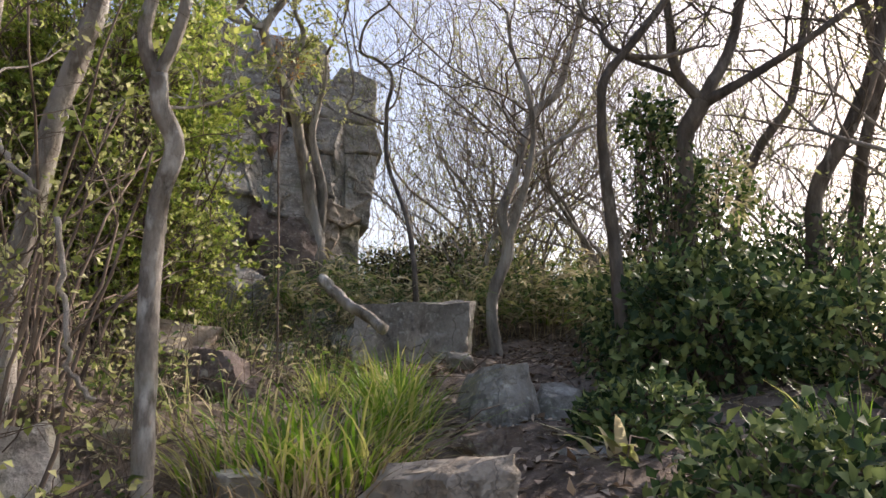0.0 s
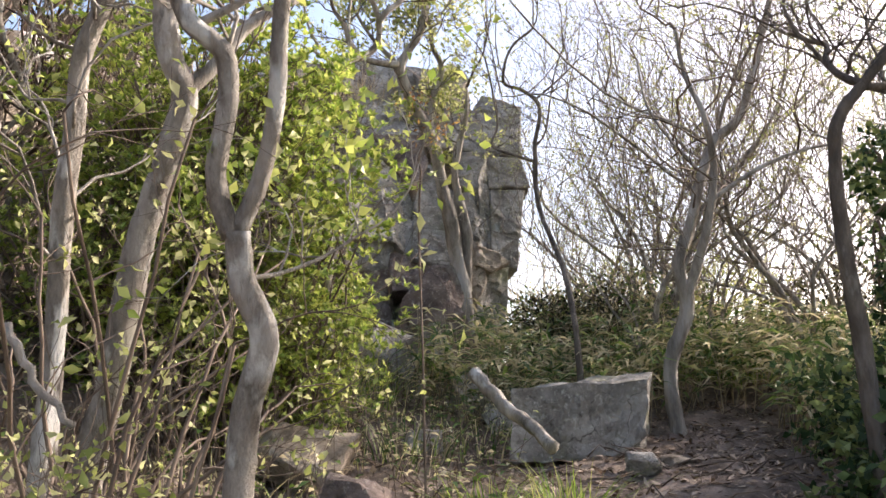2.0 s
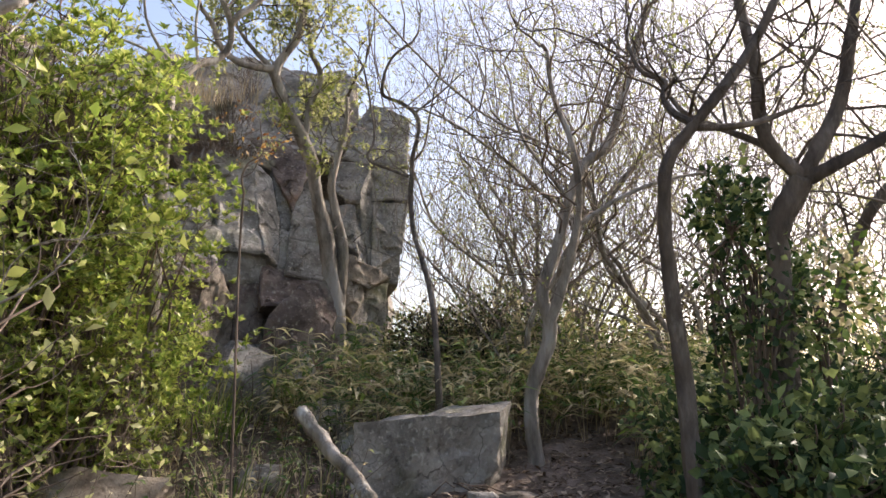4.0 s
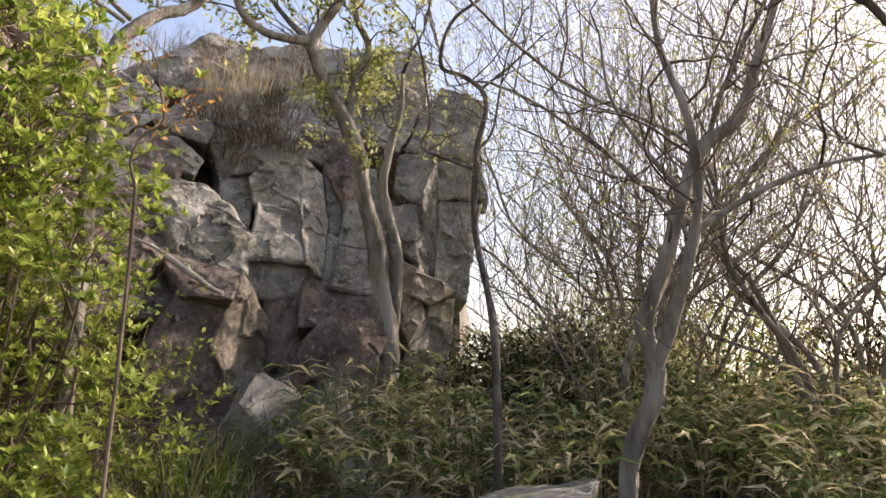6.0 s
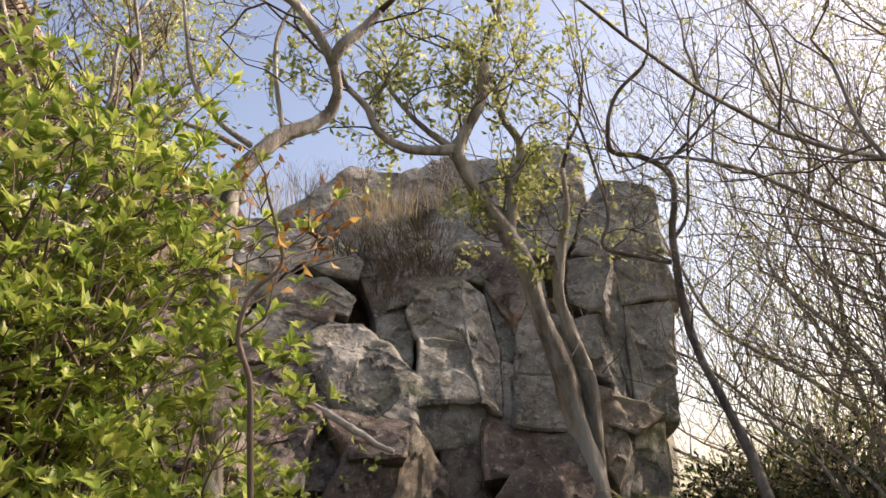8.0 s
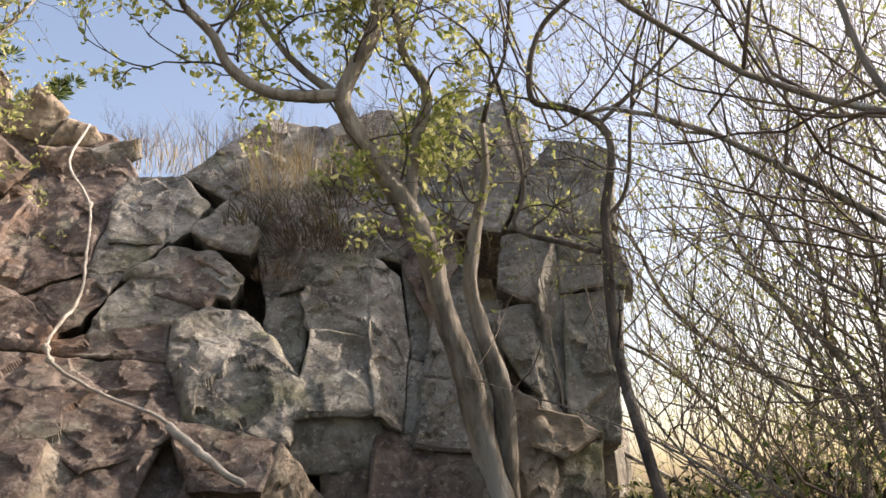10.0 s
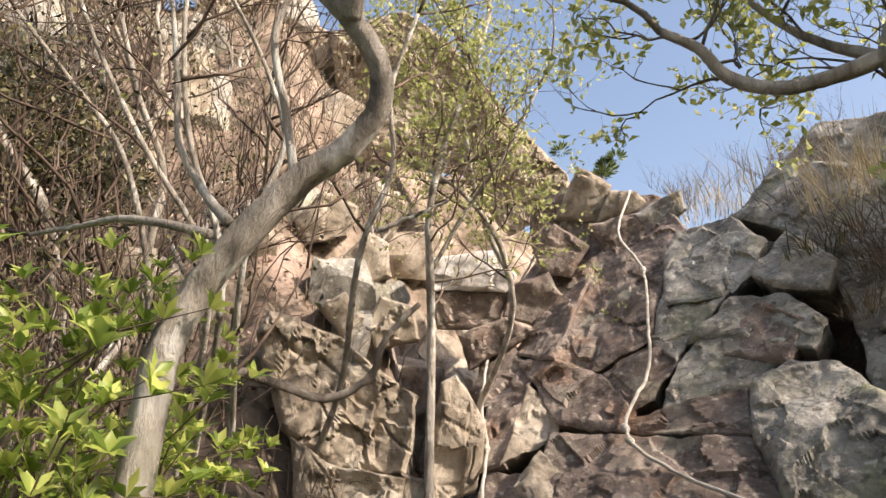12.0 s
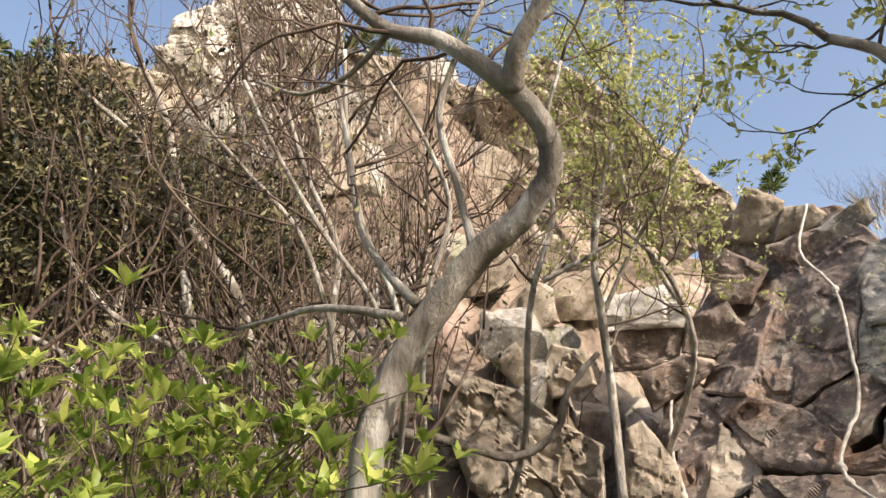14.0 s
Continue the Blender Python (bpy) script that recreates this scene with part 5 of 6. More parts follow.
def tuft(label, place, count, length, width, spread, mat, seed, bend=0.5):
    r = np.random.default_rng(seed)
    s = Soup()
    for i in range(count):
        a = r.uniform(0, 6.28)
        q = spread * r.uniform(0, 1) ** 0.6
        x, y = place[0] + q * math.cos(a), place[1] + q * math.sin(a)
        z = place[2] if len(place) > 2 else ground_z(x, y) - 0.02
        b = a + r.normal(0, 0.6)
        s.blade((x, y, z), np.array((math.cos(b), math.sin(b), 0)) * r.uniform(0.15, 1.45), length * r.uniform(0.45, 1.15), width * r.uniform(0.6, 1.2), bend * r.uniform(0.5, 1.2))
    return tagged(s.make("grass_tuft", mat), label, "grass")


tuft("arching fresh green grass tuft beside the trail", xy((-0.53, 2.50, 1.42)), 200, 0.42, 0.012, 0.30, GRASS, 301, 0.8)
tuft("arching fresh green grass tuft beside the trail", xy((-0.27, 2.55, 1.44)), 200, 0.44, 0.012, 0.24, GRASS, 302, 0.8)
tuft("arching fresh green grass tuft beside the trail", xy((-0.15, 2.99, 1.56)), 180, 0.40, 0.012, 0.16, GRASS, 303, 0.7)
tuft("straw-coloured dead grass hanging over a stone", xy((-0.38, 2.36, 1.37)), 300, 0.48, 0.006, 0.34, STRAW, 304, 1.0)
tuft("fresh grass beside the leaning log", xy((-0.56, 3.86, 1.97)), 140, 0.34, 0.008, 0.14, GRASS, 305)
tuft("fresh grass in front of the block", xy((-0.22, 3.84, 1.85)), 160, 0.36, 0.008, 0.16, GRASS, 306)
tuft("yellow-green grass at the foot of the cliff", xy((-1.89, 5.91, 2.48)), 200, 0.5, 0.010, 0.28, GRASS, 307)
tuft("dry grass and weeds at the foot of the cliff", xy((-2.00, 5.27, 2.51)), 220, 0.5, 0.006, 0.35, STRAW, 308)
tuft("tall grass beside the upper path", xy((1.07, 7.54, 2.38)), 160, 0.35, 0.010, 0.35, GRASS, 309)
tuft("broad green blades beside the trail", xy((0.66, 2.50, 1.32)), 16, 0.34, 0.05, 0.10, SASA, 310, 1.0)
tuft("thin grey-green grass by the path edge", xy((1.36, 2.37, 1.22)), 120, 0.4, 0.008, 0.14, GRASS, 311)
tuft("dry grass on the cliff ledge", (-3.62, 8.85, 6.06), 150, 0.5, 0.006, 0.40, STRAW, 312, 0.3)
tuft("dry grass on the cliff ledge", (-2.92, 9.00, 5.95), 110, 0.5, 0.006, 0.35, STRAW, 313, 0.3)
tuft("dry brush hanging in a cleft of the cliff", (-3.15, 8.50, 5.21), 260, 0.35, 0.005, 0.35, TWIG, 314, 0.7)
tuft("dark dry brush on the cliff ledge", (-4.03, 8.75, 5.96), 200, 0.30, 0.005, 0.30, TWIG, 316, 0.6)
tuft("dark dry brush on the cliff ledge", (-2.99, 8.70, 5.59), 220, 0.32, 0.005, 0.30, TWIG, 317, 0.6)
tuft("dry grass on the cliff shoulder", (-5.06, 8.70, 6.51), 160, 0.35, 0.006, 0.35, STRAW, 318, 0.4)
tuft("dry grass along the cliff top", (-4.91, 9.20, 6.68), 200, 0.4, 0.006, 0.45, STRAW, 315, 0.3)
tuft("dark brown withered brush hanging off the ledge", (-3.26, 8.33, 5.45), 252, 0.27, 0.005, 0.33, TWIG, 340, 0.90)
tuft("dark brown withered brush hanging off the ledge", (-2.91, 8.27, 5.12), 252, 0.24, 0.005, 0.29, TWIG, 341, 1.00)
tuft("dark brown withered brush hanging off the ledge", (-3.07, 8.04, 4.88), 144, 0.19, 0.005, 0.18, TWIG, 342, 1.00)
tuft("dry brown brush rooted in the cliff cleft", (-2.79, 8.43, 5.28), 180, 0.24, 0.006, 0.26, OLIVE, 343, 0.90)
tuft("dry brown brush rooted in the cliff cleft", (-3.46, 8.2, 5.4), 156, 0.22, 0.006, 0.22, OLIVE, 344, 0.90)
tuft("upright dry straw grass on the cliff ledge", (-3.5, 8.45, 5.78), 110, 0.42, 0.006, 0.22, STRAW, 345, 0.25)
tuft("upright dry straw grass on the cliff ledge", (-3.2, 8.6, 5.85), 110, 0.46, 0.006, 0.24, STRAW, 346, 0.25)
tuft("dark brown withered brush hanging off the ledge", (-2.67, 8.4, 5.1), 144, 0.21, 0.005, 0.22, TWIG, 347, 0.90)
for k, (gx, gy) in enumerate(((-0.9, 3.2), (-1.6, 3.4), (-1.2, 4.6), (-0.9, 5.4), (-1.6, 5.9), (-2.6, 6.2))):
    tuft("mixed green weeds on the bank below the cliff", (gx, gy), 70, 0.34, 0.010, 0.35, SASA, 330 + k)

litter = Soup()
for i in range(12000):
    x, y = r5.normal(0.2, 1.1), r5.uniform(-0.3, 7.5)
    z = ground_z(x, y) + 0.006
    a = r5.uniform(0, 6.28)
    litter.leaf((x, y, z), (math.cos(a), math.sin(a), r5.normal(0, 0.3)), (r5.normal(0, 0.3), r5.normal(0, 0.3), 1), r5.uniform(0.03, 0.075), r5.uniform(0.012, 0.035), r5.normal(0, 0.2))
tagged(litter.make("leaf_litter", DRY_LEAF), "curled dry brown leaves strewn over the trail", "leaves", kind="stuff")

# ---- stones ----
for k, (p, size, mat, label) in enumerate((
        ((0.07, 2.03, 1.29), (0.50, 0.32, 0.20), ROCK_PALE, "flat furrowed pale stone in the trail"),
        ((0.27, 3.23, 1.44), (0.36, 0.32, 0.26), ROCK, "grey-brown stone step in the trail"),
        ((0.54, 3.34, 1.42), (0.24, 0.24, 0.16), ROCK, "small grey stone beside the trail"),
        ((0.22, 2.64, 1.30), (0.20, 0.18, 0.12), ROCK_RED, "small brown stone in the trail"),
        ((0.59, 2.56, 1.22), (0.30, 0.24, 0.16), ROCK, "dark stone half buried in the trail"),
        ((-0.54, 2.23, 1.25), (0.20, 0.18, 0.08), ROCK, "dark stone under dead grass"),
        ((-1.06, 1.87, 1.47), (0.32, 0.30, 0.38), ROCK, "whitish stone on the bank"),
        ((-1.11, 2.61, 1.38), (0.22, 0.15, 0.09), ROCK_PALE, "small pale stone on the bank"),
        ((-1.07, 3.60, 1.89), (0.45, 0.4, 0.2), ROCK_RED, "brown stone on the shaded bank"),
        ((-1.47, 4.10, 2.16), (0.5, 0.4, 0.22), ROCK_PALE, "pale stone on the bank"),
        ((-1.63, 2.87, 1.99), (0.4, 0.3, 0.2), ROCK_PALE, "pale stone below the shrubs"),
        ((0.25, 5.18, 1.75), (0.34, 0.26, 0.07), ROCK_PALE, "flat pale stone beside the block"),
        ((0.12, 4.84, 1.79), (0.26, 0.2, 0.08), ROCK, "flat grey stone at the foot of the block"),
        ((-1.97, 6.87, 2.75), (0.42, 0.40, 0.38), ROCK, "grey boulder at the foot of the cliff"),
        ((-1.54, 6.74, 2.63), (0.36, 0.34, 0.30), ROCK, "grey boulder at the foot of the cliff"),
        ((-1.52, 7.49, 2.95), (0.62, 0.45, 0.55), ROCK_RED, "large wedge-shaped brown boulder against the cliff"),
        ((-1.88, 6.82, 2.76), (0.60, 0.50, 0.55), ROCK, "grey boulder wedged below the cliff slabs"),
        ((-1.58, 6.84, 2.65), (0.55, 0.45, 0.50), ROCK, "rounded grey boulder below the cliff slabs"),
        ((-1.50, 7.35, 2.91), (0.75, 0.55, 0.85), ROCK_RED, "large brown wedge of rock leaning on the cliff"),
        ((-1.09, 6.42, 2.46), (0.45, 0.40, 0.28), ROCK, "dark boulder at the foot of the cliff"),
        ((-0.76, 6.27, 2.36), (0.45, 0.40, 0.20), ROCK, "dark boulder among bamboo grass"),
        ((-0.81, 6.06, 2.29), (0.40, 0.35, 0.18), ROCK, "grey boulder among bamboo grass"),
        ((-1.15, 5.12, 2.23), (0.26, 0.22, 0.14), ROCK, "pointed grey stone behind the block"))):
    p = (p[0], p[1], min(p[2], ground_z(p[0], p[1]) + 0.05))
    tagged(boulder("stone", p, size, mat, 400 + k, k * 37 % 50 - 25), label, "rock", "stones by the trail")

# ---- fallen wood ----
def pole(name, label, pts, r0, r1, mat, seed):
    line = smooth_line(pts, 5, 0.006, seed)
    s = Soup()
    rr = np.random.default_rng(seed)
    s.tube(line, np.linspace(r0, r1, len(line)) * rr.uniform(0.95, 1.05, len(line)), 12, 0.25, seed)
    return tagged(s.make(name, mat), label, "wood")


pole("log", "pale weathered log leaning on the bank", ((-0.68, 4.21, 2.25), (-0.56, 4.14, 2.13), (-0.40, 3.98, 2.00), (-0.27, 3.82, 1.90)), 0.036, 0.03, BARK, 501)
pole("fallen_branch", "thin barkless branch lying across the trail", ((0.29, 6.87, 2.09), (0.52, 6.96, 2.08), (0.80, 7.05, 2.10), (1.16, 7.20, 2.12)), 0.016, 0.012, BARK, 502)
pole("fallen_branch", "dark dead branch hanging over the boulders", ((-3.12, 4.58, 4.30), (-3.22, 4.81, 4.28), (-3.30, 5.15, 4.25), (-3.25, 5.28, 4.34), (-3.18, 5.31, 4.47), (-3.09, 5.44, 4.63)), 0.022, 0.012, BARK_DARK, 503)
pole("fallen_branch", "pale dead branch among the rocks", ((-3.70, 5.38, 5.22), (-3.64, 5.55, 5.31), (-3.56, 5.74, 5.41)), 0.015, 0.008, BARK, 504)
pole("hanging_vine", "pale bent vine stem hanging beside the trail", ((-0.75, 1.47, 1.90), (-0.75, 1.50, 1.78), (-0.74, 1.53, 1.64), (-0.73, 1.54, 1.57), (-0.68, 1.56, 1.51)), 0.007, 0.006, BARK, 505)
pole("fallen_branch", "thin grey branch in the shrubs", ((-1.02, 1.61, 2.18), (-0.97, 1.63, 2.08), (-0.90, 1.65, 2.01)), 0.008, 0.006, BARK, 506)


# ---- climbing ropes ----
def rope(label, pts, radius, knots, seed):
    line = smooth_line(pts, 8, 0.004, seed)
    e = thing("climbing_rope", tuple(line[-1]), label, "rope")
    s = Soup()
    s.tube(line, [radius] * len(line), 8)
    s.make("cord", ROPE, e)
    for k in knots:
        i = min(len(line) - 2, int(k * len(line)))
        d = line[i + 1] - line[i]
        d = d / np.linalg.norm(d)
        q = Soup()
        q.tube([line[i] + d * t for t in (-0.035, -0.022, 0.0, 0.022, 0.035)], np.array((1.0, 2.0, 2.3, 1.9, 1.0)) * radius, 8)
        q.make("knot", ROPE, e)
    return e


rope("white knotted rope hanging down the gully", ((-6.17, 7.81, 6.86), (-5.97, 7.44, 6.22), (-5.89, 7.15, 5.81), (-5.91, 7.02, 5.67), (-5.69, 6.92, 5.41), (-5.34, 6.68, 4.94), (-4.99, 6.51, 4.57), (-4.65, 6.40, 4.28), (-4.39, 6.26, 4.03), (-4.08, 6.13, 3.78), (-3.64, 6.01, 3.49), (-3.36, 5.98, 3.35)), 0.011, (0.36, 0.5, 0.63, 0.78, 0.92), 601)
rope("white rope lying over the slabs of the cliff", ((-5.40, 8.19, 6.81), (-5.23, 7.91, 6.29), (-4.70, 7.74, 5.70), (-4.34, 7.48, 5.14), (-4.07, 7.25, 4.71), (-3.95, 6.98, 4.36), (-3.88, 6.94, 4.28), (-3.50, 6.94, 4.05), (-2.97, 7.03, 3.81), (-2.76, 7.01, 3.66)), 0.011, (0.22, 0.6, 0.68), 602)
pole("rope_end", "thick frayed grey-white rope end on the slab", ((-2.95, 7.01, 3.80), (-2.74, 7.00, 3.66), (-2.57, 7.00, 3.55), (-2.44, 7.02, 3.48)), 0.026, 0.016, ROPE, 603)


# ---- hillside thicket and far trees ----
def thicket_tree(label, seed, height, mat, twig_mat, leaf_mat, keep, stems=4, level=3, per=1, thick=1.0):
    """A bare many-stemmed tree at the origin."""
    r = np.random.default_rng(seed)
    e = thing("thicket_tree", (0, 0, 0), label, "tree", "trees of the thicket")
    tw, tips = Soup(), []
    for i in range(stems):
        a = r.uniform(0, 6.28)
        lean = r.uniform(0.15, 0.75)
        pts = [(0.08 * math.cos(a), 0.08 * math.sin(a), -0.15)]
        for k in range(1, 6):
            u = k / 5
            pts.append((math.cos(a) * lean * height * u * u + r.normal(0, 0.09 * height * u), math.sin(a) * lean * height * u * u + r.normal(0, 0.06 * height * u), height * u * r.uniform(0.9, 1.0) * 0.75))
        line = smooth_line(pts, 4, 0.01, seed + i)
        s = Soup()
        rad = np.linspace(0.016 * height / 2 + 0.008, 0.007, len(line)) * thick
        s.tube(line, rad, 7)
        s.make("trunk" if i == 0 else "stem", mat, e)
        for k in range(len(line) // 4, len(line)):
            d = r.normal(0, 1, 3)
            d[2] = abs(d[2]) + 0.35
            branch_out(tw, tips, line[k], d, r.uniform(0.14, 0.30) * height, 0.010 * thick, level, r, 0.55, 0.3, 2, 0.16)
    tagged(tw.make("brushwood", twig_mat, e), kind="stuff")
    tagged(leafy(tips, per, 0.035, 0.016, r, keep).make("crown", leaf_mat, e), kind="stuff")
    return e


protos = [thicket_tree("bare many-stemmed tree of dark brown twigs on the slope", 701, 2.2, BARK, TWIG_RED, OLIVE, 0.9, 4, 3, 1),
          thicket_tree("bare pale-stemmed tree with dense brown twigs", 702, 2.6, BARK, TWIG_RED, OLIVE, 0.9, 4, 3, 2),
          thicket_tree("tall bare grey woodland tree with fine twigs", 703, 4.4, BARK, TWIG_PALE, LEAF_PALE, 0.8, 3, 3, 2, 0.7),
          thicket_tree("bare grey woodland tree with budding twigs", 704, 3.6, BARK, TWIG_PALE, LEAF_PALE, 0.9, 3, 3, 2, 0.7)]
r6 = np.random.default_rng(77)
slope_spots = [(-3.4, 3.6), (-4.2, 2.9), (-4.4, 4.0), (-5.2, 3.4), (-5.4, 4.5), (-6.0, 5.5), (-6.3, 3.9), (-6.5, 5.0), (-6.8, 6.1), (-7.2, 4.4), (-3.2, 2.3), (-7.8, 5.6), (-4.0, 1.6), (-6.9, 7.4), (-3.6, 0.6), (-8.4, 6.6), (-8.2, 4.6), (-3.0, 3.1), (-3.2, 3.9), (-3.8, 4.2), (-5.0, 2.4), (-6.0, 2.6), (-7.0, 3.2), (-7.6, 7.0)]
# the tree at (3.8, 3.4) is added to cast shade on the left bank
wood_spots = [(0.3, 8.8), (1.1, 8.2), (1.7, 7.4), (2.4, 8.6), (0.8, 10.0), (2.0, 10.4), (3.3, 9.6), (3.0, 7.0), (4.2, 8.4), (0.0, 11.4), (3.4, 5.6), (4.4, 6.6), (4.2, 4.2), (3.4, 2.6), (3.8, 3.4), (1.7, 7.0), (0.6, 8.0), (2.2, 7.9), (3.2, 6.3), (0.1, 9.7), (1.5, 9.2), (-0.4, 10.6), (0.5, 7.5)]
slope_spots = slope_spots[::2]
for k, (x, y) in enumerate(slope_spots):
    m = pose(x, y, ground_z(x, y), r6.normal(0, 6), r6.normal(0, 6), r6.uniform(0, 360)) @ Matrix.Scale(r6.uniform(0.75, 1.15), 4)
    if k < 2:
        protos[k].matrix_basis = m
    else:
        copy_thing(protos[k % 2], m).scale = m.to_scale()
wood_spots += [p[:2] for p in ((-0.91, 13.00, 4.17), (-0.27, 12.19, 4.06), (0.21, 13.15, 4.11), (-0.66, 14.99, 4.31), (-1.71, 15.45, 4.42))]
for k, (x, y) in enumerate(wood_spots):
    m = pose(x, y, ground_z(x, y), r6.normal(0, 7), r6.normal(0, 7), r6.uniform(0, 360)) @ Matrix.Scale(r6.uniform(0.8, 1.2), 4)
    if k < 2:
        protos[2 + k].matrix_basis = m
    else:
        copy_thing(protos[2 + k % 2], m).scale = m.to_scale()

for k in range(96):
    x, y = r6.uniform(-10.5, -4.6), r6.uniform(0.5, 9.0)
    if x > -5.6 and y > 5.5:
        continue
    w = r6.uniform(0.3, 1.0)
    tagged(boulder("hillside_rock", (x, y, ground_z(x, y)), (w, w * 0.9, w * 0.7), (ROCK_PALE, ROCK_PALE, ROCK)[k % 3], 900 + k, k * 41), "pale angular rock standing out of the hillside", "rock", "rocks of the hillside")

for k, (p, z) in enumerate((((-3.91, 8.90, 6.15), 0.26), ((-3.07, 8.75, 5.60), 0.22), ((-4.58, 9.10, 6.50), 0.24), ((-2.87, 9.10, 6.08), 0.26), ((-5.53, 8.90, 6.71), 0.22))):
    m = pose(p[0], p[1], p[2], 0, 0, 70 * k) @ Matrix.Scale(z, 4)
    ob = copy_thing(protos[k % 2], m)
    ob.scale = (z, z, z)
    tagged(ob, "small bare bush rooted on the cliff ledge", "shrub")

# ---- crest of the hill ----
tagged(slab("crest_rock", ((-9.07, 1.27, 11.07), (-8.75, 1.48, 11.52), (-8.70, 1.96, 11.74), (-8.35, 2.46, 12.23), (-8.05, 2.88, 12.59), (-8.01, 3.29, 12.69), (-8.43, 3.64, 12.34), (-8.73, 3.82, 12.07), (-9.37, 3.93, 11.38), (-9.69, 2.71, 10.78), (-9.56, 1.71, 10.63)), 2.2, ROCK_WHITE, 93, 0.12, 3.0), "pale jagged rock crest above the hillside", "rock")
tagged(slab("crest_rock", ((-8.84, -1.73, 8.28), (-8.55, -1.05, 9.51), (-8.59, -0.39, 10.02), (-8.52, 0.15, 10.48), (-8.67, 0.69, 10.61), (-8.84, 1.04, 10.60), (-9.01, 1.57, 10.61), (-9.62, 1.49, 9.72), (-9.53, -0.20, 8.73)), 2.2, ROCK_PALE, 94, 0.15, 3.0), "pale jagged rock crest above the hillside", "rock")
# shaded side of the crest, its shade painted with the darker grey rock
tagged(slab("crest_rock", ((-8.78, 1.24, 10.93), (-8.82, 1.82, 11.11), (-9.43, 2.10, 10.44), (-9.62, 1.78, 10.04), (-9.49, 1.31, 10.03)), 1.6, ROCK, 95, 0.1, 2.5), "pale jagged rock crest above the hillside", "rock")
tagged(slab("crest_rock", ((-9.18, 3.88, 11.44), (-9.21, 4.81, 11.41), (-9.40, 5.90, 11.06), (-9.81, 6.38, 10.40), (-10.42, 6.17, 9.50), (-10.28, 4.16, 9.96)), 2.2, ROCK_PALE, 96, 0.15, 3.0), "pale jagged rock crest above the hillside", "rock")
tagged(slab("crest_rock", ((-9.17, 5.86, 10.88), (-8.69, 6.84, 11.20), (-8.74, 7.60, 10.85), (-8.97, 8.59, 10.03), (-9.62, 8.43, 9.14), (-10.13, 6.38, 9.34)), 2.2, ROCK_PALE, 97, 0.15, 3.0), "pale jagged rock crest above the hillside", "rock")
tagged(slab("crest_rock", ((-8.39, 8.09, 9.69), (-8.42, 8.67, 9.27), (-8.42, 9.28, 8.74), (-8.55, 9.42, 8.40), (-9.16, 8.66, 8.00), (-9.08, 7.94, 8.72)), 2.0, ROCK_PALE, 98, 0.12, 2.5), "pale jagged rock crest above the hillside", "rock")


def pine(place, wide, seed):
    """A small dark pine: a stem and cushions of needles."""
    r = np.random.default_rng(seed)
    e = thing("pine_tree", (place[0], place[1], place[2] - wide * 1.5), "small dark green pine on the ridge", "tree")
    t, q = Soup(), Soup()
    t.tube([(place[0], place[1], place[2] - wide * 2.5), (place[0] + wide * 0.1, place[1], place[2] - wide * 0.5), place], (wide * 0.08, wide * 0.06, wide * 0.03), 6)
    for c in range(7):
        mid = np.array(place) + r.normal(0, 0.45, 3) * wide * np.array((1, 1, 0.6))
        for k in range(90):
            d = r.normal(0, 1, 3)
            d[2] = abs(d[2])
            d = d / np.linalg.norm(d)
            q.leaf(mid + d * wide * 0.12, d, r.normal(0, 1, 3), wide * 0.3, wide * 0.05, 0.05)
    t.make("trunk", BARK_DARK, e)
    tagged(q.make("needles", LEAF_DARK, e), kind="stuff")


pine((-7.88, 9.49, 8.59), 0.42, 871)
pine((-11.97, -2.56, 12.89), 1.0, 872)
pine((-10.00, 4.65, 12.01), 0.7, 873)

for k, p in enumerate(((-3.64, 2.69, 5.52), (-3.69, 3.09, 5.31), (-3.54, 2.75, 5.02), (-4.06, 3.24, 5.60), (-4.27, 3.62, 5.61), (-3.79, 2.75, 5.94), (-3.68, 2.42, 5.85))):
    mound("hillside_bush", "dull olive-brown evergreen bush on the steep slope", p, (0.55, 0.55, 0.5), 6000, 880 + k, OLIVE, (0.055, 0.015), 16)

for k, (x, y, tall) in enumerate(((0.2, 8.9, 0.7), (1.2, 9.0, 0.8), (2.3, 8.6, 0.8), (3.4, 8.2, 0.8), (0.9, 10.6, 0.9), (2.6, 10.4, 1.0), (4.4, 9.6, 1.0))):
    mound("woodland_bush", "loose yellow-green bush at the edge of the wood", (x, y, ground_z(x, y) + tall * 0.6), (0.75, 0.6, tall), 2200, 890 + k, (SASA, LEAF_PALE, OLIVE)[k % 3], (0.07, 0.024))

for k, (x, y, z) in enumerate(((0.3, 7.1, 0.36), (0.1, 8.3, 0.42), (0.9, 7.6, 0.36))):
    ob = copy_thing(protos[2 + k % 2], pose(x, y, ground_z(x, y), 0, 0, 80 * k) @ Matrix.Scale(z * 1.5, 4))
    ob.scale = (z * 1.5, z * 1.5, z * 1.5)
    tagged(ob, "bushy young tree of brown twigs with fresh buds", "tree")
for k, (x, y) in enumerate(((-0.72, 8.75), (-0.55, 8.3), (-0.35, 8.6), (0.1, 8.1), (0.6, 7.7), (-0.2, 9.6))):
    mound("woodland_bush", "straggling bush of yellowed leaves at the cliff end", (x, y, ground_z(x, y) + 0.4), (0.45, 0.45, 0.5), 1500, 860 + k, (SASA, OLIVE)[k % 2], (0.07, 0.022), 24)

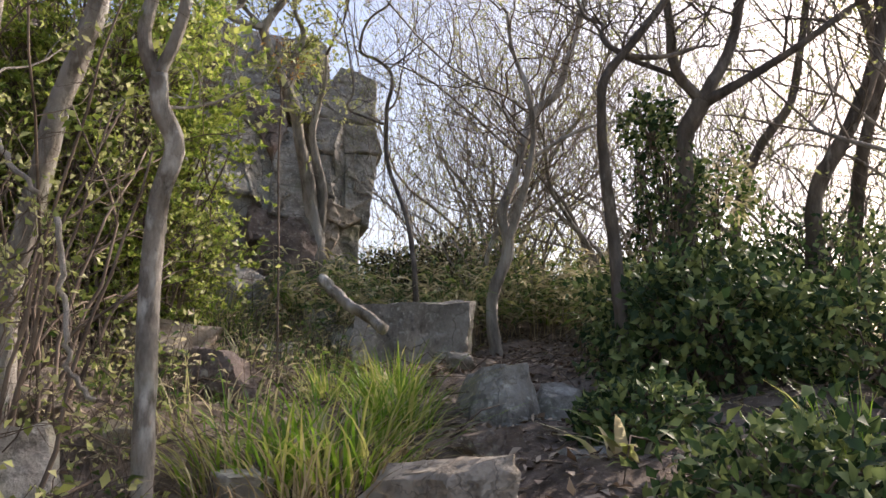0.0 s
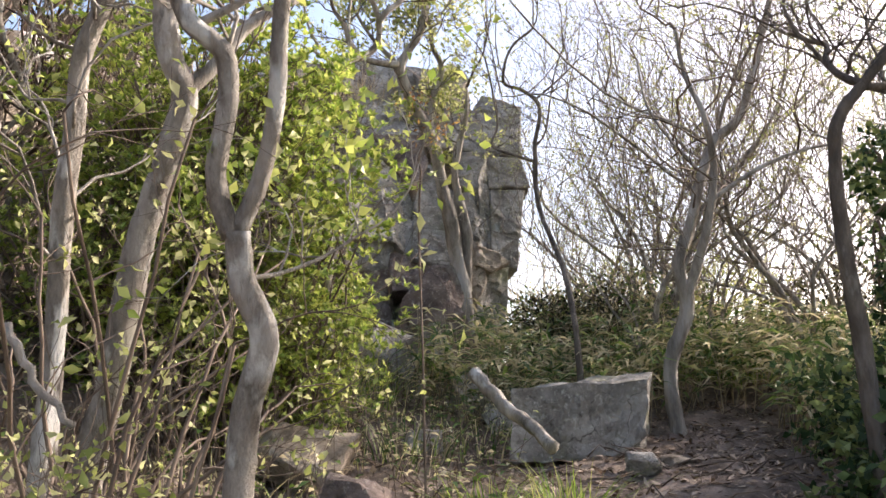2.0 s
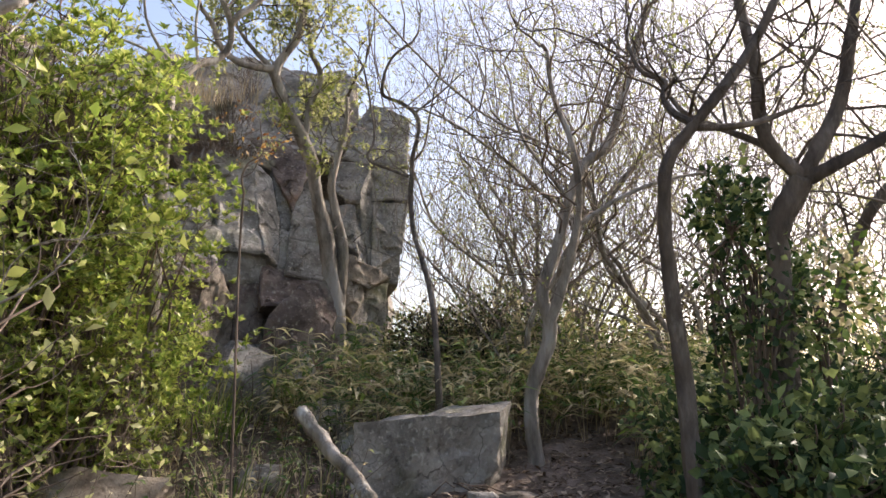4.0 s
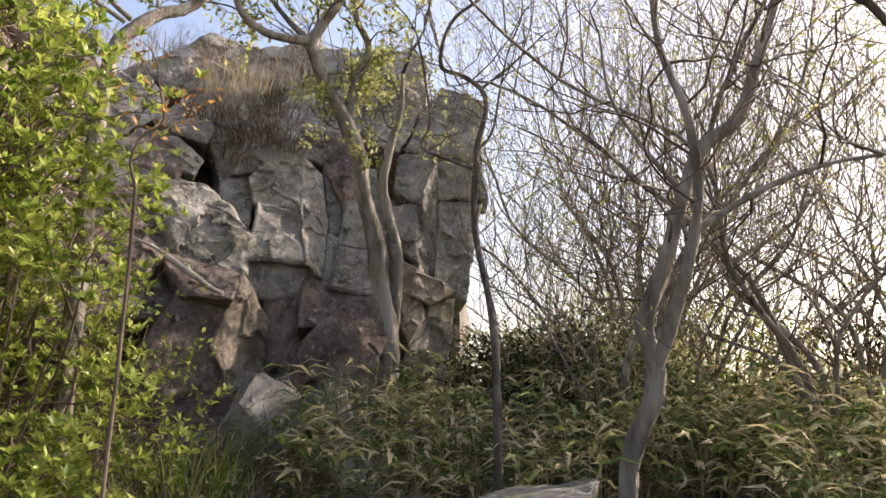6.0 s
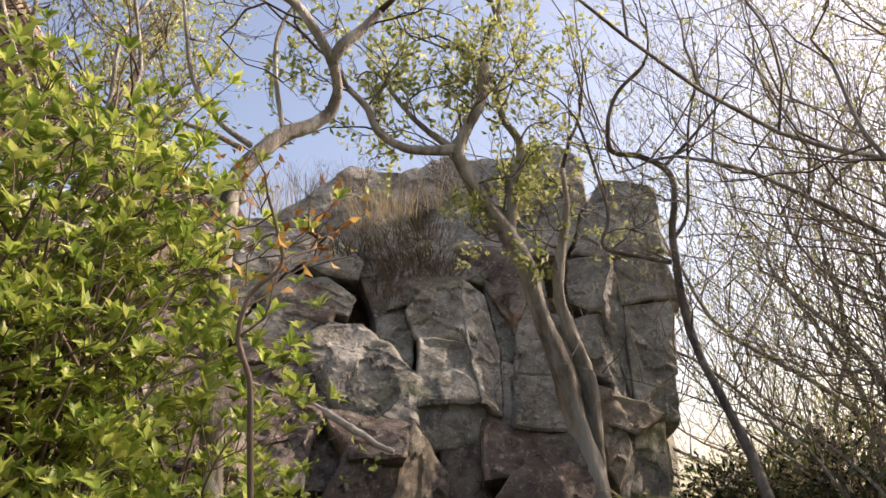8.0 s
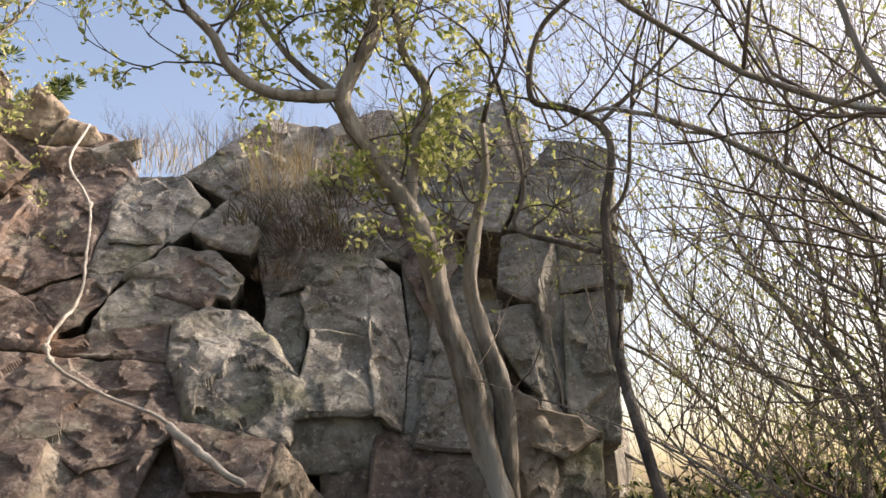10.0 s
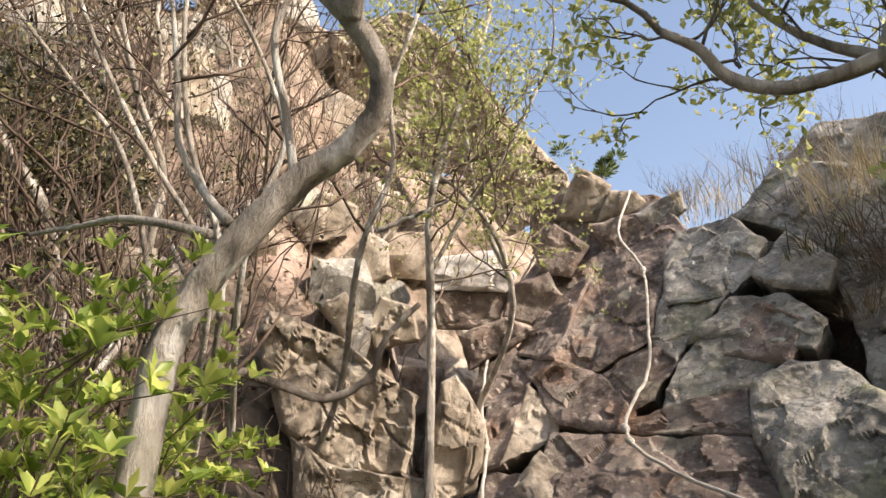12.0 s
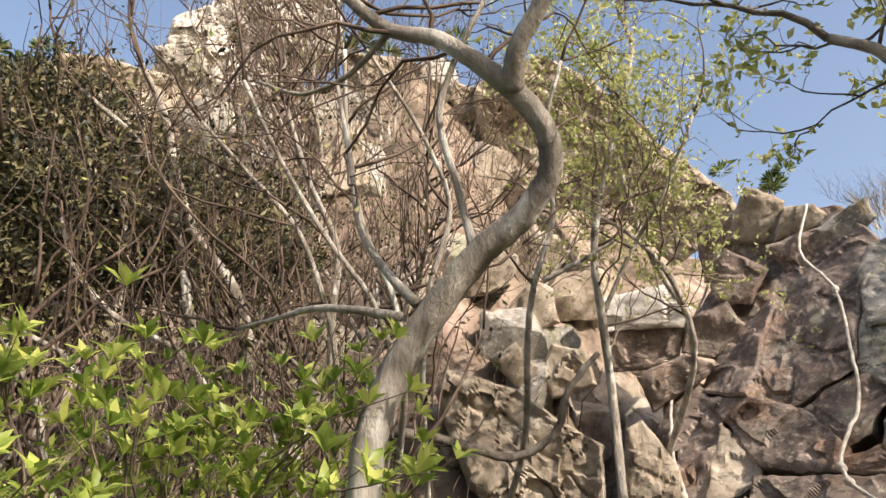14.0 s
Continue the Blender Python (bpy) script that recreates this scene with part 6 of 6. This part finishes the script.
# ---- pale stems before the hillside ----
def leaning(pts):
    """Carries a stem back to the hillside out of which it leans."""
    x, y, z = pts[0]
    for k in range(1, 25):
        foot = (x - 0.1 * k, y, z - 0.09 * k)
        if ground_z(foot[0], y) >= foot[2]:
            break
    return [(foot[0], y, ground_z(foot[0], y) - 0.08), (x * 0.5 + foot[0] * 0.5, y + 0.05, z * 0.5 + foot[2] * 0.5 - 0.05)] + list(pts)


for k, (pts, r0) in enumerate(((((-3.49, 3.33, 4.55), (-3.51, 3.32, 4.85), (-3.48, 3.32, 5.22), (-3.45, 3.25, 5.49)), 0.022),
                          (((-3.54, 3.62, 4.98), (-3.54, 3.55, 5.24), (-3.42, 3.41, 5.62), (-3.40, 3.27, 5.79), (-3.30, 3.01, 5.98)), 0.026),
                          (((-3.47, 3.84, 5.02), (-3.43, 3.64, 5.27), (-3.36, 3.52, 5.56), (-3.29, 3.44, 5.84), (-3.20, 3.31, 6.08)), 0.030),
                          (((-3.17, 3.75, 4.58), (-3.12, 3.43, 4.75), (-3.09, 3.26, 4.94), (-3.07, 3.18, 5.14)), 0.018),
                          (((-2.69, 4.56, 4.68), (-2.66, 4.44, 4.95), (-2.53, 4.36, 5.31), (-2.42, 4.34, 5.58)), 0.016),
                          (((-2.79, 4.31, 4.69), (-2.74, 4.18, 4.98), (-2.71, 4.01, 5.16), (-2.63, 3.80, 5.36)), 0.014),
                          (((-2.62, 4.50, 4.61), (-2.58, 4.31, 4.86), (-2.48, 4.11, 5.16), (-2.39, 3.99, 5.38)), 0.014),
                          (((-2.39, 4.67, 4.61), (-2.34, 4.73, 4.86), (-2.28, 4.63, 5.11), (-2.17, 4.43, 5.37)), 0.013),
                          (((-3.30, 4.31, 4.77), (-3.25, 4.32, 5.14), (-3.18, 4.17, 5.45), (-3.07, 4.05, 5.78)), 0.022),
                          (((-4.27, 6.42, 5.28), (-4.35, 6.31, 5.62), (-4.37, 6.21, 5.99), (-4.30, 6.11, 6.46)), 0.024),
                          (((-3.41, 5.26, 5.07), (-3.34, 5.36, 5.41), (-3.24, 5.31, 5.80), (-3.07, 5.39, 6.17)), 0.020))):
    tree("tree", "bare pale-stemmed tree with tangled reddish twigs", [(leaning(pts), r0, r0 * 0.5, True)], BARK, 130 + k, twig_mat=TWIG_RED, twig_len=0.45, twig_level=2, twig_r=0.008,
         leaf=DRY_LEAF, leaf_size=(0.026, 0.011), leaf_per=1, keep=0.4, every=6, start_at=0.4, kids=3, crook=0.2)

# ---- undergrowth and sticks on the ground ----
weeds, sticks = Soup(), Soup()
r8 = np.random.default_rng(55)
for i in range(1500):
    x, y = -0.55 - 2.6 * r8.uniform(0, 1), r8.uniform(0.3, 6.6)
    if abs(x + 0.4) < 0.5 and y < 4.4 and r8.random() < 0.6:
        continue
    z = ground_z(x, y)
    h = r8.uniform(0.06, 0.4)
    lean = r8.normal(0, 0.35, 2) * h
    weeds_top = np.array((x + lean[0], y + lean[1], z + h))
    sticks.tube([(x, y, z - 0.02), weeds_top], (0.0025, 0.0015), 3)
    for k in range(r8.integers(3, 8)):
        u = r8.uniform(0.3, 1)
        a = r8.uniform(0, 6.28)
        weeds.leaf(np.array((x, y, z)) * (1 - u) + weeds_top * u, (math.cos(a), math.sin(a), r8.uniform(-0.2, 0.6)), (r8.normal(0, 0.4), r8.normal(0, 0.4), 1), r8.uniform(0.025, 0.07), r8.uniform(0.012, 0.03))
for i in range(260):
    x, y = r8.normal(-0.6, 1.2), r8.uniform(0.2, 6.5)
    z = ground_z(x, y) + 0.015
    a = r8.uniform(0, 6.28)
    h = r8.uniform(0.1, 0.45)
    sticks.tube([(x, y, z), (x + math.cos(a) * h * 0.5, y + math.sin(a) * h * 0.5, z + r8.uniform(0, 0.08)), (x + math.cos(a + 0.3) * h, y + math.sin(a + 0.3) * h, ground_z(x + math.cos(a + 0.3) * h, y + math.sin(a + 0.3) * h) + r8.uniform(0.0, 0.12))], (0.005, 0.004, 0.002), 4)
slope_leaves = Soup()
for i in range(5200):
    x, y = r8.uniform(-6.5, -1.6), r8.uniform(1.5, 6.6)
    z = ground_z(x, y) + 0.012
    a = r8.uniform(0, 6.28)
    slope_leaves.leaf((x, y, z), (math.cos(a), math.sin(a), r8.normal(0.1, 0.4)), (r8.normal(0, 0.5), r8.normal(0, 0.5), 1), r8.uniform(0.03, 0.08), r8.uniform(0.014, 0.04), r8.normal(0, 0.25))
    if i % 6 == 0:
        h = r8.uniform(0.15, 0.55)
        bow = r8.normal(0, 0.4, 2) * h
        sticks.tube([(x, y, z - 0.03), (x + bow[0] * 0.3, y + bow[1] * 0.3, z + h * 0.6), (x + bow[0], y + bow[1], z + h * r8.uniform(0.5, 1.0))], (0.006, 0.004, 0.002), 4)
tagged(slope_leaves.make("slope_litter", DRY_LEAF), "dry brown leaves caught on the steep hillside", "leaves", kind="stuff")
tagged(weeds.make("weeds", SASA), "low mixed weeds with small green leaves", "weeds", kind="stuff")
tagged(sticks.make("dead_sticks", TWIG), "thin dead sticks and stems over the bank", "sticks", kind="stuff")
